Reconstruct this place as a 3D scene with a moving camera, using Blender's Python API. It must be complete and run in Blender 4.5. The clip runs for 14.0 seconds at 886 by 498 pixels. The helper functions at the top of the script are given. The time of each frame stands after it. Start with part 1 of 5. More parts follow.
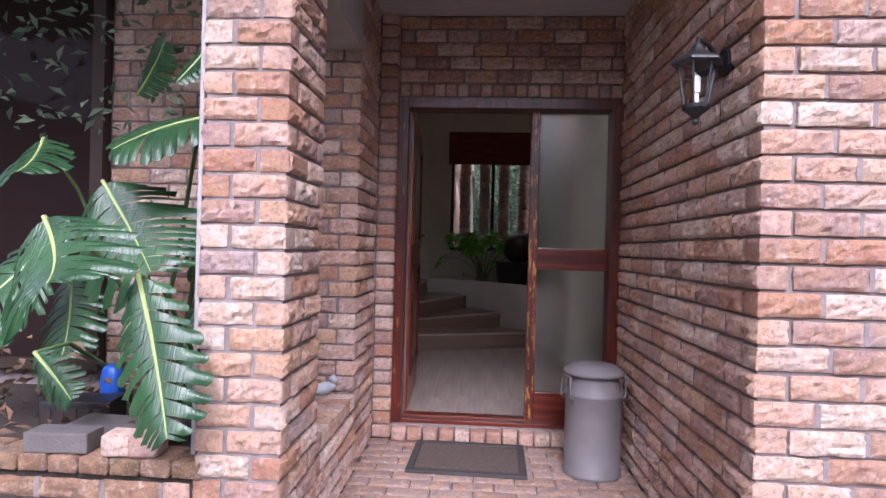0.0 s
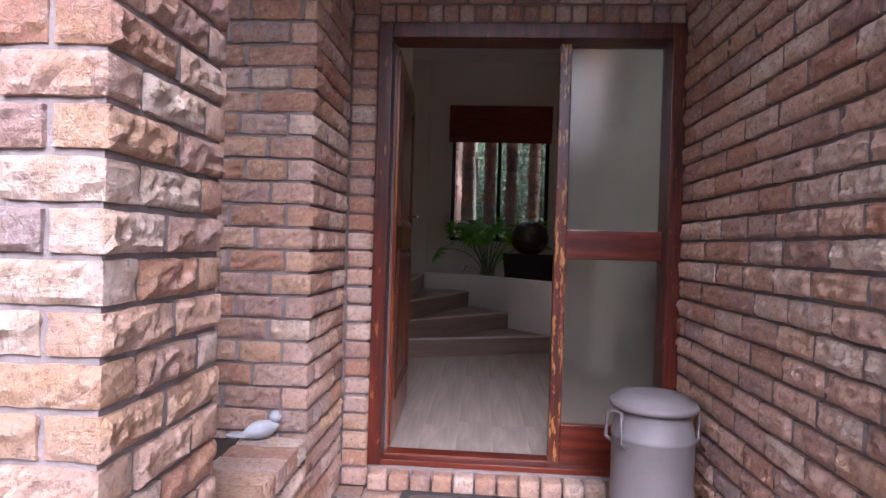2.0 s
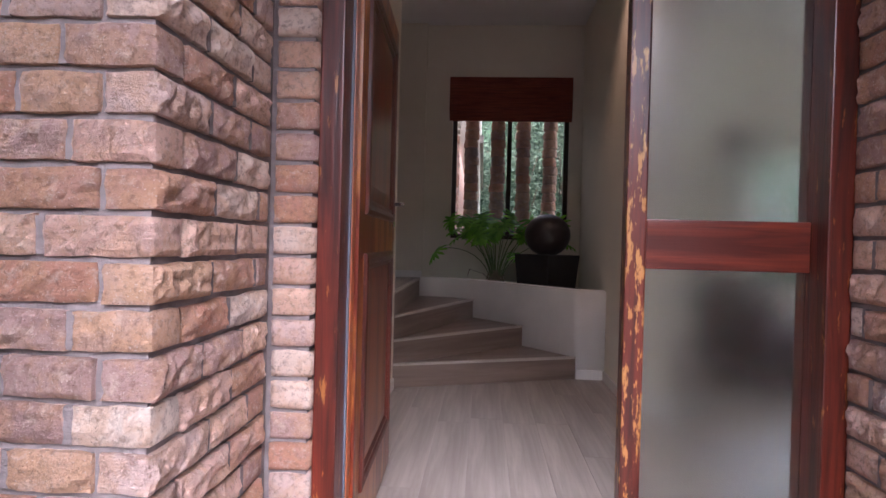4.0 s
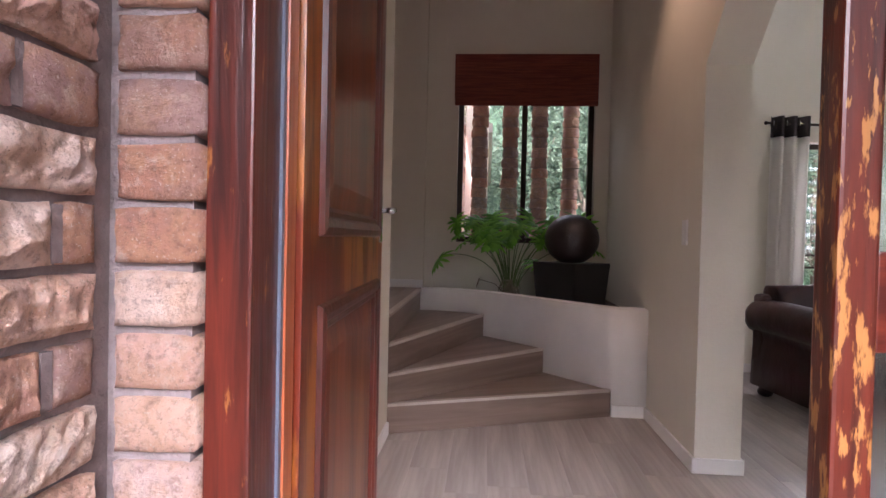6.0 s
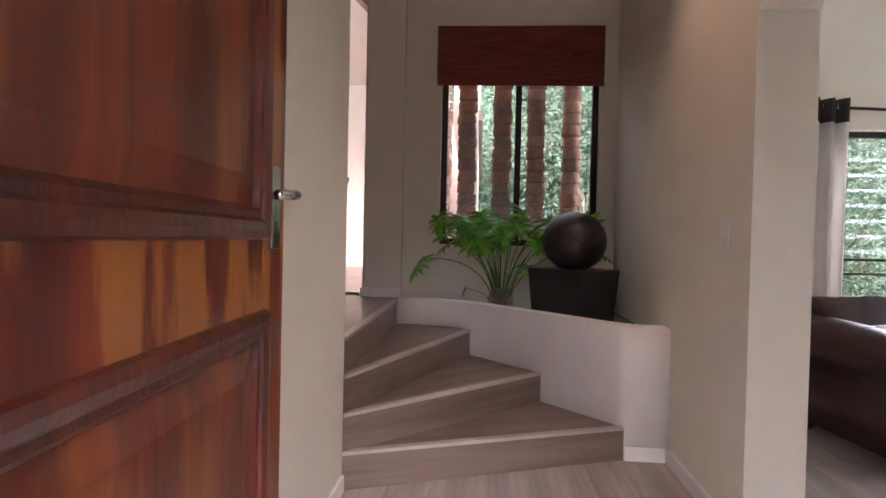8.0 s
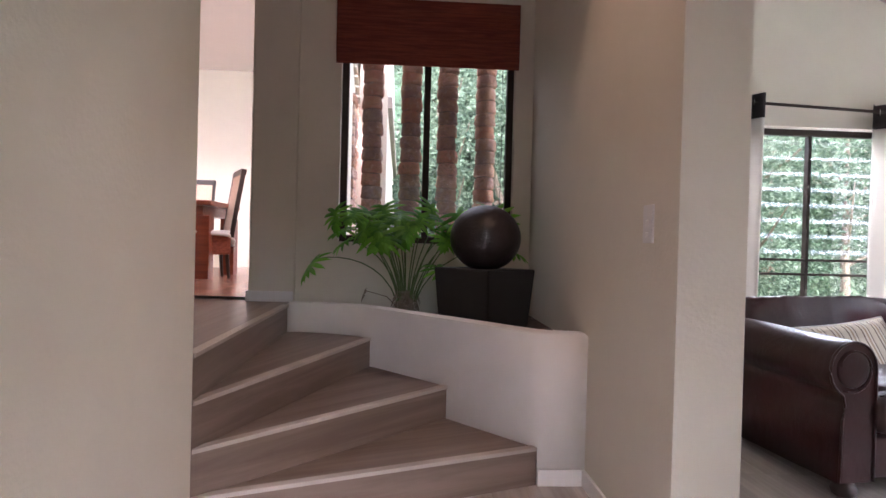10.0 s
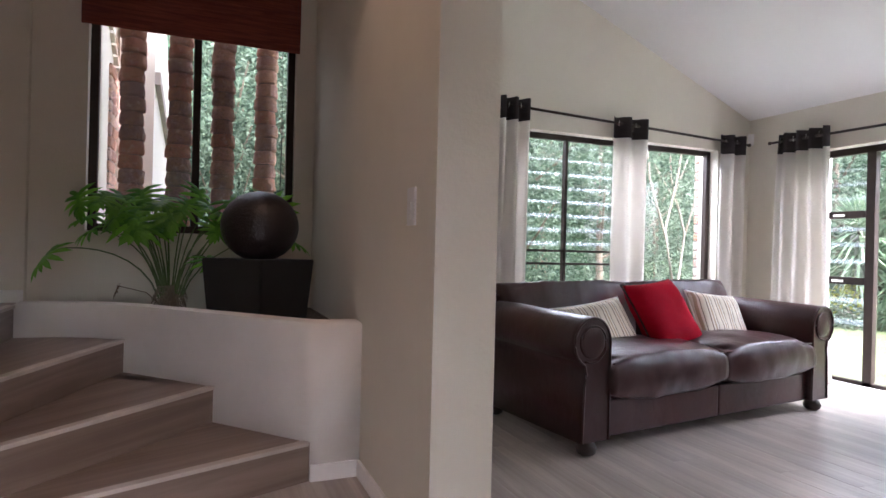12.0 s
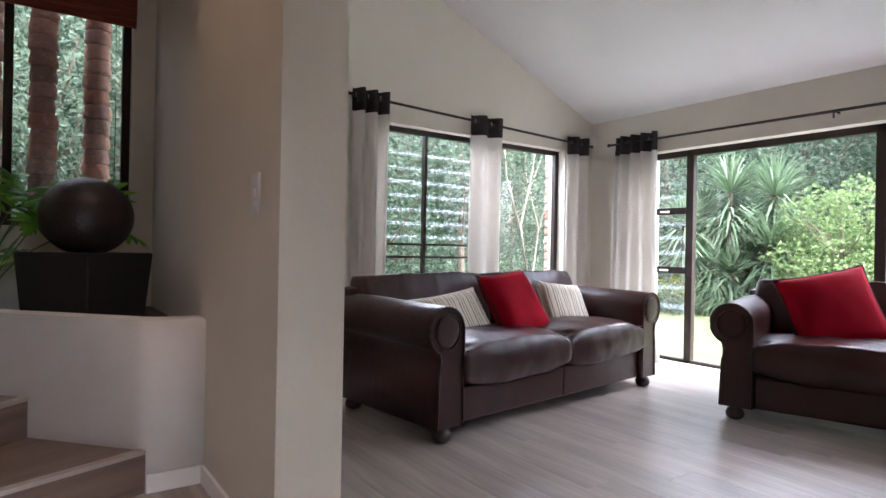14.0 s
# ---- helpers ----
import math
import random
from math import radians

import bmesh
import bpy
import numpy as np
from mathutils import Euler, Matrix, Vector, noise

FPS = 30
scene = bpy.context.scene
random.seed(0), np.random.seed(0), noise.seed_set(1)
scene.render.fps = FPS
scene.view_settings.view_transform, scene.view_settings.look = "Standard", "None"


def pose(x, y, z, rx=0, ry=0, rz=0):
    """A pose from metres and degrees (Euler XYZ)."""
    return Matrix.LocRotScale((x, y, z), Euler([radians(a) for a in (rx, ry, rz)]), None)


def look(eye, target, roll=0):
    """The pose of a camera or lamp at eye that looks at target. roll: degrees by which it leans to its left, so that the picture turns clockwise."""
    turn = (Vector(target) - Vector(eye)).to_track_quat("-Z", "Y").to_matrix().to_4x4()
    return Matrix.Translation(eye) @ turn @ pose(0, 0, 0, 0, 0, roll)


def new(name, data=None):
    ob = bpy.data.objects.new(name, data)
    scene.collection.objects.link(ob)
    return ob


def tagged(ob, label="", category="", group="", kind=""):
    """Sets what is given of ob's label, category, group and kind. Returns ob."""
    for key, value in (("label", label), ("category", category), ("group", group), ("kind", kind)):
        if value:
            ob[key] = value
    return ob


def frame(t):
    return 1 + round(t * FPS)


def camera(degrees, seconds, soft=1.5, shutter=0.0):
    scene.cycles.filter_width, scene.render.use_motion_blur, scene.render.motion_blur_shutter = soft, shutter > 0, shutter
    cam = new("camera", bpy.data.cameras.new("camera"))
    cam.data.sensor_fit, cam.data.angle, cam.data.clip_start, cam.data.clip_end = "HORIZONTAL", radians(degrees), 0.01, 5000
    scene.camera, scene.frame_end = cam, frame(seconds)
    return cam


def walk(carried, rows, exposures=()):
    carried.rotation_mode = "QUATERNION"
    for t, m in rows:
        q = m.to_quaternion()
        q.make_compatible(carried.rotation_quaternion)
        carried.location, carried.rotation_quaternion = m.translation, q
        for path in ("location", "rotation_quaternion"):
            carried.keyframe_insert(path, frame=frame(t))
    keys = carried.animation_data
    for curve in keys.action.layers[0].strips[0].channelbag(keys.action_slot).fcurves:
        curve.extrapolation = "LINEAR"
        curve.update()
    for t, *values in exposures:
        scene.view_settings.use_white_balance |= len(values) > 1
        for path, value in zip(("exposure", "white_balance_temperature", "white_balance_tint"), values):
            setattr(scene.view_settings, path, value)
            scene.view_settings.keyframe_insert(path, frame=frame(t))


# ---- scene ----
cam = camera(74.2, 14.0)
PATH = [
    (0, (0.239, 0.069, 1.216), (0.11, 2.065, 1.217), 1.5),
    (0.5, (0.244, 0.304, 1.2), (0.115, 2.3, 1.197), 1.5),
    (1, (0.225, 0.535, 1.183), (0.096, 2.531, 1.178), 1.5),
    (1.5, (0.201, 0.8, 1.17), (0.064, 2.795, 1.162), 1.5),
    (2, (0.205, 1.062, 1.149), (0.071, 3.057, 1.135), 1.7),
    (4.5, (0.139, 2.439, 1.167), (-0.007, 4.433, 1.143), 1.3),
    (5, (0.115, 2.627, 1.232), (-0.04, 4.62, 1.203), 1.2),
    (5.5, (0.062, 2.819, 1.238), (-0.089, 4.813, 1.204), 1.2),
    (6, (0.068, 3.035, 1.246), (-0.078, 5.029, 1.206), 1.3),
    (6.5, (0.094, 3.264, 1.254), (-0.048, 5.258, 1.212), 1.3),
    (7, (0.094, 3.442, 1.254), (-0.05, 5.436, 1.211), 1.3),
    (9.5, (0.24, 4.131, 1.226), (0.247, 6.131, 1.206), 1.4),
    (10, (0.275, 4.205, 1.214), (0.395, 6.202, 1.195), 1.5),
    (10.5, (0.303, 4.225, 1.213), (0.604, 6.202, 1.2), 1.5),
    (11, (0.332, 4.224, 1.203), (0.801, 6.168, 1.192), 1.4),
    (11.5, (0.38, 4.219, 1.182), (1.004, 6.12, 1.179), 1.4),
    (12, (0.427, 4.252, 1.156), (1.191, 6.1, 1.154), 1.4),
    (12.5, (0.455, 4.265, 1.14), (1.345, 6.056, 1.137), 1.4),
    (13, (0.478, 4.258, 1.134), (1.481, 5.988, 1.13), 1.3),
    (13.5, (0.488, 4.236, 1.133), (1.586, 5.908, 1.13), 1.2),
    (14, (0.49, 4.235, 1.127), (1.646, 5.868, 1.126), 1.1),
]
EXPOSURES = [(0.0, 1.15, 5700, 28), (2.0, 1.5, 5700, 27), (5.0, 2.6, 5750, 24), (7.0, 3.12, 6050, 26), (9.5, 3.3, 5850, 24), (11.5, 3.0, 5800, 22), (14.0, 2.75, 5750, 19)]
walk(cam, [(t, look(eye, target, roll)) for t, eye, target, roll in PATH], EXPOSURES)

# ---- world and light ----
world = bpy.data.worlds.new("world")
scene.world = world
world.use_nodes = True
wn = world.node_tree
sky = wn.nodes.new("ShaderNodeTexSky")
sky.sky_type, sky.sun_disc = "NISHITA", False
sky.sun_elevation, sky.sun_rotation = radians(42), radians(173)
sky.air_density, sky.dust_density = 1.0, 4.0
hs = wn.nodes.new("ShaderNodeHueSaturation")
hs.inputs["Saturation"].default_value = 0.35
wn.links.new(sky.outputs[0], hs.inputs["Color"])
wn.links.new(hs.outputs[0], wn.nodes["Background"].inputs[0])
wn.nodes["Background"].inputs[1].default_value = 0.15
sun = new("sun", bpy.data.lights.new("sun", "SUN"))
sun.data.energy, sun.data.angle, sun.data.color = 1.8, radians(34), (1.0, 0.97, 0.95)
sun.matrix_world = look((0.6, -4.94, 4.48), (0, 0, 0))


# ---- materials ----
def mat(name, rough=0.6, metal=0.0, spec=0.5):
    m = bpy.data.materials.new(name)
    m.use_nodes = True
    n = m.node_tree
    b = n.nodes["Principled BSDF"]
    b.inputs["Roughness"].default_value = rough
    b.inputs["Metallic"].default_value = metal
    b.inputs["Specular IOR Level"].default_value = spec
    return m, n, b


def coords(n, scale=(1, 1, 1), kind="Object", rot=(0, 0, 0)):
    c, m = n.nodes.new("ShaderNodeTexCoord"), n.nodes.new("ShaderNodeMapping")
    m.inputs["Scale"].default_value = scale
    m.inputs["Rotation"].default_value = rot
    if kind == "World":
        g = n.nodes.new("ShaderNodeNewGeometry")
        n.links.new(g.outputs["Position"], m.inputs[0])
    else:
        n.links.new(c.outputs[kind], m.inputs[0])
    return m.outputs[0]


def tex_noise(n, vec, scale, detail=4, rough=0.6, distort=0.0):
    t = n.nodes.new("ShaderNodeTexNoise")
    t.inputs["Scale"].default_value, t.inputs["Detail"].default_value = scale, detail
    t.inputs["Roughness"].default_value, t.inputs["Distortion"].default_value = rough, distort
    n.links.new(vec, t.inputs["Vector"])
    return t.outputs["Fac"]


def ramp(n, fac, stops, mode="LINEAR"):
    r = n.nodes.new("ShaderNodeValToRGB")
    r.color_ramp.interpolation = mode
    while len(r.color_ramp.elements) < len(stops):
        r.color_ramp.elements.new(0.5)
    for e, (p, c) in zip(r.color_ramp.elements, stops):
        e.position, e.color = p, (*c, 1) if len(c) == 3 else c
    n.links.new(fac, r.inputs[0])
    return r.outputs[0]


def mix(n, fac, a, b, mode="MIX"):
    x = n.nodes.new("ShaderNodeMix")
    x.data_type, x.blend_type = "RGBA", mode
    for sock, v in ((x.inputs[0], fac), (x.inputs[6], a), (x.inputs[7], b)):
        if isinstance(v, bpy.types.NodeSocket):
            n.links.new(v, sock)
        elif isinstance(v, (int, float)):
            sock.default_value = v
        else:
            sock.default_value = (*v, 1)
    return x.outputs[2]


def bump(n, b, fac, dist, strength=1.0):
    k = n.nodes.new("ShaderNodeBump")
    k.inputs["Distance"].default_value, k.inputs["Strength"].default_value = dist, strength
    n.links.new(fac, k.inputs["Height"])
    n.links.new(k.outputs[0], b.inputs["Normal"])


def obj_random(n):
    return n.nodes.new("ShaderNodeObjectInfo").outputs["Random"]


def plain(name, colour, rough=0.6, metal=0.0, vary=0.12, scale=6.0, bumpy=0.0, bscale=80.0, spec=0.5, kind="World"):
    m, n, b = mat(name, rough, metal, spec)
    v = coords(n, kind=kind)
    f = tex_noise(n, v, scale, 5)
    lo, hi = [c * (1 - vary) for c in colour], [min(1, c * (1 + vary)) for c in colour]
    n.links.new(ramp(n, f, [(0.3, lo), (0.7, hi)]), b.inputs["Base Color"])
    if bumpy:
        bump(n, b, tex_noise(n, v, bscale, 4), bumpy)
    return m


def brick_material(name, shades, relief=0.034):
    m, n, b = mat(name, 0.9, spec=0.25)
    r = obj_random(n)
    base = ramp(n, r, shades, "CONSTANT")
    v = coords(n, kind="World")
    f = tex_noise(n, v, 14, 6, 0.65)
    c = mix(n, ramp(n, f, [(0.44, (0, 0, 0)), (0.56, (1, 1, 1))]), base, mix(n, 0.5, base, (0.62, 0.38, 0.22)))
    g = tex_noise(n, coords(n, (1, 1, 1), "World", (0.4, 0.7, 0.2)), 9, 5, 0.6)
    c = mix(n, ramp(n, g, [(0.54, (0, 0, 0)), (0.64, (0.8, 0.8, 0.8))]), c, mix(n, 0.5, base, (0.40, 0.29, 0.27)))
    f2 = tex_noise(n, v, 60, 5, 0.7)
    c = mix(n, ramp(n, f2, [(0.50, (0, 0, 0)), (0.68, (0.7, 0.7, 0.7))]), c, (0.28, 0.16, 0.115))
    f5 = tex_noise(n, coords(n, (1, 1, 1), "World", (0.9, 0.1, 0.5)), 26, 6, 0.7)
    c = mix(n, ramp(n, f5, [(0.54, (0, 0, 0)), (0.66, (0.5, 0.5, 0.5))]), c, (0.80, 0.66, 0.56))
    f3 = tex_noise(n, v, 220, 3, 0.7)
    c = mix(n, ramp(n, f3, [(0.60, (0, 0, 0)), (0.68, (0.75, 0.75, 0.75))]), c, (0.78, 0.68, 0.58))
    f4 = tex_noise(n, coords(n, (1, 1, 1), "World", (1.1, 0.3, 0.8)), 150, 4, 0.75)
    c = mix(n, ramp(n, f4, [(0.62, (0, 0, 0)), (0.70, (0.8, 0.8, 0.8))]), c, (0.16, 0.09, 0.07))
    c = mix(n, 1.0, c, (1.0, 0.97, 0.96), "MULTIPLY")
    n.links.new(c, b.inputs["Base Color"])
    bump(n, b, mix(n, 0.3, mix(n, 0.4, tex_noise(n, v, 32, 8, 0.85), f5), f3), relief)
    return m


def wood_material(name, dark, light, wear=None, rough=0.3, axis="Z", grain=30.0, coat=0.3, kind="World", worn=0.55, soft=0.08, wear_scale=9.0, stretch=0.22):
    m, n, b = mat(name, rough)
    sc = {"Z": (1, 1, 0.06), "Y": (1, 0.06, 1), "X": (0.06, 1, 1)}[axis]
    v = coords(n, sc, kind)
    f = tex_noise(n, v, grain, 6, 0.6, 0.6)
    c = ramp(n, f, [(0.38, dark), (0.62, light)])
    if wear:
        g = tex_noise(n, coords(n, tuple(s * 1.4 if s == 1 else stretch for s in sc), kind), wear_scale, 6, 0.6)
        c = mix(n, ramp(n, g, [(worn, (0, 0, 0)), (worn + soft, (0.75, 0.75, 0.75))]), c, wear)
    n.links.new(c, b.inputs["Base Color"])
    b.inputs["Coat Weight"].default_value = coat
    b.inputs["Coat Roughness"].default_value = 0.25
    bump(n, b, f, 0.002)
    return m


def leaf_material(name, lo, hi, rough=0.45, trans=0.25, spec=0.5):
    m, n, b = mat(name, rough, spec=spec)
    g = n.nodes.new("ShaderNodeNewGeometry").outputs["Random Per Island"]
    c = ramp(n, g, [(0.0, lo), (1.0, hi)])
    n.links.new(c, b.inputs["Base Color"])
    t = n.nodes.new("ShaderNodeBsdfTranslucent")
    n.links.new(c, t.inputs[0])
    x = n.nodes.new("ShaderNodeMixShader")
    x.inputs[0].default_value = trans
    n.links.new(b.outputs[0], x.inputs[1])
    n.links.new(t.outputs[0], x.inputs[2])
    n.links.new(x.outputs[0], n.nodes["Material Output"].inputs[0])
    return m


def glass_material(name, rough=0.0, colour=(1, 1, 1)):
    m, n, b = mat(name, rough)
    b.inputs["Base Color"].default_value = (*colour, 1)
    b.inputs["Transmission Weight"].default_value = 1.0
    b.inputs["IOR"].default_value = 1.45
    return m


BRICK = brick_material("rock_face_brick", [(0.0, (0.76, 0.52, 0.43)), (0.13, (0.56, 0.33, 0.25)), (0.24, (0.84, 0.68, 0.58)),
                       (0.36, (0.54, 0.37, 0.33)), (0.47, (0.80, 0.56, 0.44)), (0.58, (0.58, 0.31, 0.22)), (0.66, (0.86, 0.74, 0.64)),
                       (0.77, (0.46, 0.30, 0.27)), (0.84, (0.70, 0.54, 0.49)), (0.91, (0.72, 0.48, 0.34)), (0.97, (0.50, 0.40, 0.39))])
COLUMN_BRICK = brick_material("column_brick", [(0.0, (0.62, 0.29, 0.22)), (0.2, (0.50, 0.30, 0.26)), (0.4, (0.70, 0.42, 0.34)), (0.6, (0.42, 0.29, 0.27)), (0.8, (0.66, 0.33, 0.24))])
MORTAR = plain("mortar", (0.235, 0.195, 0.19), 0.95, vary=0.2, scale=20, bumpy=0.004, bscale=120)
PAVER = brick_material("paver", [(0.0, (0.40, 0.30, 0.27)), (0.3, (0.36, 0.26, 0.23)), (0.6, (0.43, 0.34, 0.31)), (0.85, (0.33, 0.25, 0.23))])
PAINT = plain("cream_wall_paint", (0.70, 0.655, 0.55), 0.75, vary=0.03, scale=2.5, bumpy=0.0015, bscale=60)
WHITE = plain("white_ceiling_paint", (0.80, 0.79, 0.77), 0.85, vary=0.02, scale=1.5, bumpy=0.0006, bscale=90)
SKIRT = plain("white_gloss_paint", (0.78, 0.76, 0.73), 0.4, vary=0.03)
SOFFIT = plain("grey_soffit_paint", (0.34, 0.32, 0.31), 0.9, vary=0.08)
WOOD = wood_material("varnished_red_wood", (0.040, 0.007, 0.004), (0.105, 0.019, 0.009), None, 0.28)
WORN = wood_material("worn_red_wood", (0.030, 0.005, 0.003), (0.115, 0.017, 0.008), (0.36, 0.15, 0.04), 0.34, worn=0.62, soft=0.06, wear_scale=34, stretch=0.3)
FLAKED = wood_material("flaked_varnish_wood", (0.035, 0.006, 0.004), (0.12, 0.019, 0.008), (0.50, 0.24, 0.07), 0.36, worn=0.55, soft=0.05, wear_scale=42, stretch=0.3)
WORN_H = wood_material("varnished_red_wood_rail", (0.06, 0.009, 0.005), (0.145, 0.024, 0.010), None, 0.3, axis="X")
LEAF_WOOD = wood_material("door_leaf_wood", (0.065, 0.007, 0.003), (0.19, 0.028, 0.005), (0.38, 0.135, 0.022), 0.3, grain=10, coat=0.2, worn=0.47, kind="Object", soft=0.06, wear_scale=6.0)
PANEL_WOOD = wood_material("door_panel_wood", (0.075, 0.011, 0.004), (0.19, 0.036, 0.009), (0.28, 0.10, 0.024), 0.3, grain=10, coat=0.2, worn=0.50, kind="Object", soft=0.14, wear_scale=4.0)
DARK = plain("dark_bronze_metal", (0.040, 0.027, 0.021), 0.55, 0.0, spec=0.3)
CHROME = plain("chrome", (0.62, 0.61, 0.60), 0.18, 1.0, vary=0.02)
GLASS = glass_material("clear_glass")
FROST = glass_material("frosted_glass", 0.2, (0.93, 0.97, 0.94))
# pale base colour stands in for sky reflected in the louvre glass
LOUVRE, n, b = mat("louvre_glass", 0.08)
b.inputs["Base Color"].default_value = (0.62, 0.72, 0.76, 1)
tr = n.nodes.new("ShaderNodeBsdfTransparent")
mx = n.nodes.new("ShaderNodeMixShader")
mx.inputs[0].default_value = 0.06
n.links.new(tr.outputs[0], mx.inputs[1])
n.links.new(b.outputs[0], mx.inputs[2])
n.links.new(mx.outputs[0], n.nodes["Material Output"].inputs[0])
BLACK = plain("black_paint", (0.02, 0.02, 0.022), 0.45)
SOIL = plain("dark_soil", (0.045, 0.034, 0.027), 0.95, vary=0.4, scale=30, bumpy=0.01, bscale=60)
GRASS = plain("lawn", (0.22, 0.27, 0.12), 0.95, vary=0.3, scale=3, bumpy=0.02, bscale=120)


# ---- mesh helpers ----
def part(name, bm, material, parent=None, label="", kind=""):
    me = bpy.data.meshes.new(name)
    bm.to_mesh(me)
    bm.free()
    if material:
        me.materials.append(material)
    ob = new(name, me)
    if parent:
        ob.parent = parent
    return tagged(ob, label, kind=kind)


def box(bm, x0, x1, y0, y1, z0, z1):
    vs = [bm.verts.new((x, y, z)) for x in (x0, x1) for y in (y0, y1) for z in (z0, z1)]
    for f in ((0, 1, 3, 2), (4, 6, 7, 5), (0, 4, 5, 1), (2, 3, 7, 6), (0, 2, 6, 4), (1, 5, 7, 3)):
        bm.faces.new([vs[i] for i in f])
    return vs


def boxes(name, rows, material, parent=None, label="", kind="", bevel=0.0, seg=2):
    bm = bmesh.new()
    for r in rows:
        box(bm, *r)
    if bevel:
        bmesh.ops.bevel(bm, geom=bm.edges[:], offset=bevel, segments=seg, affect="EDGES", profile=0.6)
    return part(name, bm, material, parent, label, kind)


def smooth(ob):
    ob.data.polygons.foreach_set("use_smooth", [True] * len(ob.data.polygons))
    return ob


def lathe(bm, profile, seg=24, cx=0.0, cy=0.0):
    rings = []
    for r, z in profile:
        rings.append([bm.verts.new((cx + r * math.cos(2 * math.pi * i / seg), cy + r * math.sin(2 * math.pi * i / seg), z)) for i in range(seg)])
    for a, b in zip(rings, rings[1:]):
        for i in range(seg):
            j = (i + 1) % seg
            bm.faces.new((a[i], a[j], b[j], b[i]))
    bm.faces.new(rings[0][::-1])
    bm.faces.new(rings[-1])


def tube(bm, pts, r, seg=8, r_end=None):
    pts = [Vector(p) for p in pts]
    rings = []
    for i, p in enumerate(pts):
        d = (pts[min(i + 1, len(pts) - 1)] - pts[max(i - 1, 0)]).normalized()
        q = d.to_track_quat("Z", "Y")
        rr = r if r_end is None else r + (r_end - r) * i / (len(pts) - 1)
        rings.append([bm.verts.new(p + q @ Vector((rr * math.cos(2 * math.pi * k / seg), rr * math.sin(2 * math.pi * k / seg), 0))) for k in range(seg)])
    for a, b in zip(rings, rings[1:]):
        for k in range(seg):
            j = (k + 1) % seg
            bm.faces.new((a[k], a[j], b[j], b[k]))
    bm.faces.new(rings[0][::-1])
    bm.faces.new(rings[-1])


def wall_grid(name, axis, a, b, us, zs, gone, material, kind="structure"):
    """One connected wall from a to b in its thickness, its face cut into cells by us and zs; the cells in gone are open."""
    bm = bmesh.new()
    cache = {}
    def V(side, i, j):
        if (side, i, j) not in cache:
            u, z, w_ = us[i], zs[j], (a, b)[side]
            cache[side, i, j] = bm.verts.new((w_, u, z) if axis == "x" else (u, w_, z))
        return cache[side, i, j]
    cells = {(i, j) for i in range(len(us) - 1) for j in range(len(zs) - 1)} - set(gone)
    for i, j in cells:
        for side in (0, 1):
            bm.faces.new((V(side, i, j), V(side, i + 1, j), V(side, i + 1, j + 1), V(side, i, j + 1)))
        for (di, dj), (p, q) in (((-1, 0), ((0, 0), (0, 1))), ((1, 0), ((1, 0), (1, 1))), ((0, -1), ((0, 0), (1, 0))), ((0, 1), ((0, 1), (1, 1)))):
            if (i + di, j + dj) not in cells:
                bm.faces.new((V(0, i + p[0], j + p[1]), V(0, i + q[0], j + q[1]), V(1, i + q[0], j + q[1]), V(1, i + p[0], j + p[1])))
    bmesh.ops.recalc_face_normals(bm, faces=bm.faces[:])
    return part(name, bm, material, kind=kind)


def prism(bm, outline, z0, z1):
    lo = [bm.verts.new((x, y, z0)) for x, y in outline]
    hi = [bm.verts.new((x, y, z1)) for x, y in outline]
    bm.faces.new(lo[::-1])
    bm.faces.new(hi)
    for i in range(len(lo)):
        j = (i + 1) % len(lo)
        bm.faces.new((lo[i], lo[j], hi[j], hi[i]))


def thing(name, label, category, m=None, group=""):
    e = new(name)
    if m:
        e.matrix_world = m
    return tagged(e, label, category, group)


def structure(name, label=""):
    return tagged(new(name), label, kind="structure")


# ---- plan ----
F, TOP = 0.12, 0.80
XL, XR = -0.47, 1.11
Y_FRONT, Y_DOOR, Y_IN = 1.97, 3.80, 3.98
Y_NICHE, Y_END = 8.20, 8.36
X_GLASS = 5.30

# ground and floors
boxes("ground", [(-60, 60, -60, 60, -0.3, -0.03)], GRASS, kind="structure")
# unseen dark green walls, added to block low sky light at the door
boxes("added_backdrop", [(-12, 12, -9.0, -8.6, -0.03, 4.2), (-9.4, -9.0, -8.6, 4, -0.03, 4.0), (9.0, 9.4, -8.6, 2.0, -0.03, 4.0)], plain("dark_green_light_block", (0.035, 0.07, 0.03), 0.9, vary=0.6, scale=5), kind="structure")
# extended out of view before the porch; its tone sets the light bounced in
boxes("pavement", [(-4, 4, -6, 3.9, -0.029, -0.012)], plain("bounce_tuned_paving", (0.15, 0.125, 0.115), 0.9, vary=0.15, scale=8), kind="structure")
boxes("floor", [(XL - 0.1, XR + 0.22, Y_DOOR + 0.04, Y_END + 0.1, -0.02, F - 0.006), (XR + 0.22, 5.45, 2.9, Y_END + 0.1, -0.02, F - 0.006)], plain("laminate_grey_wood", (0.30, 0.26, 0.235), 0.42), kind="structure")

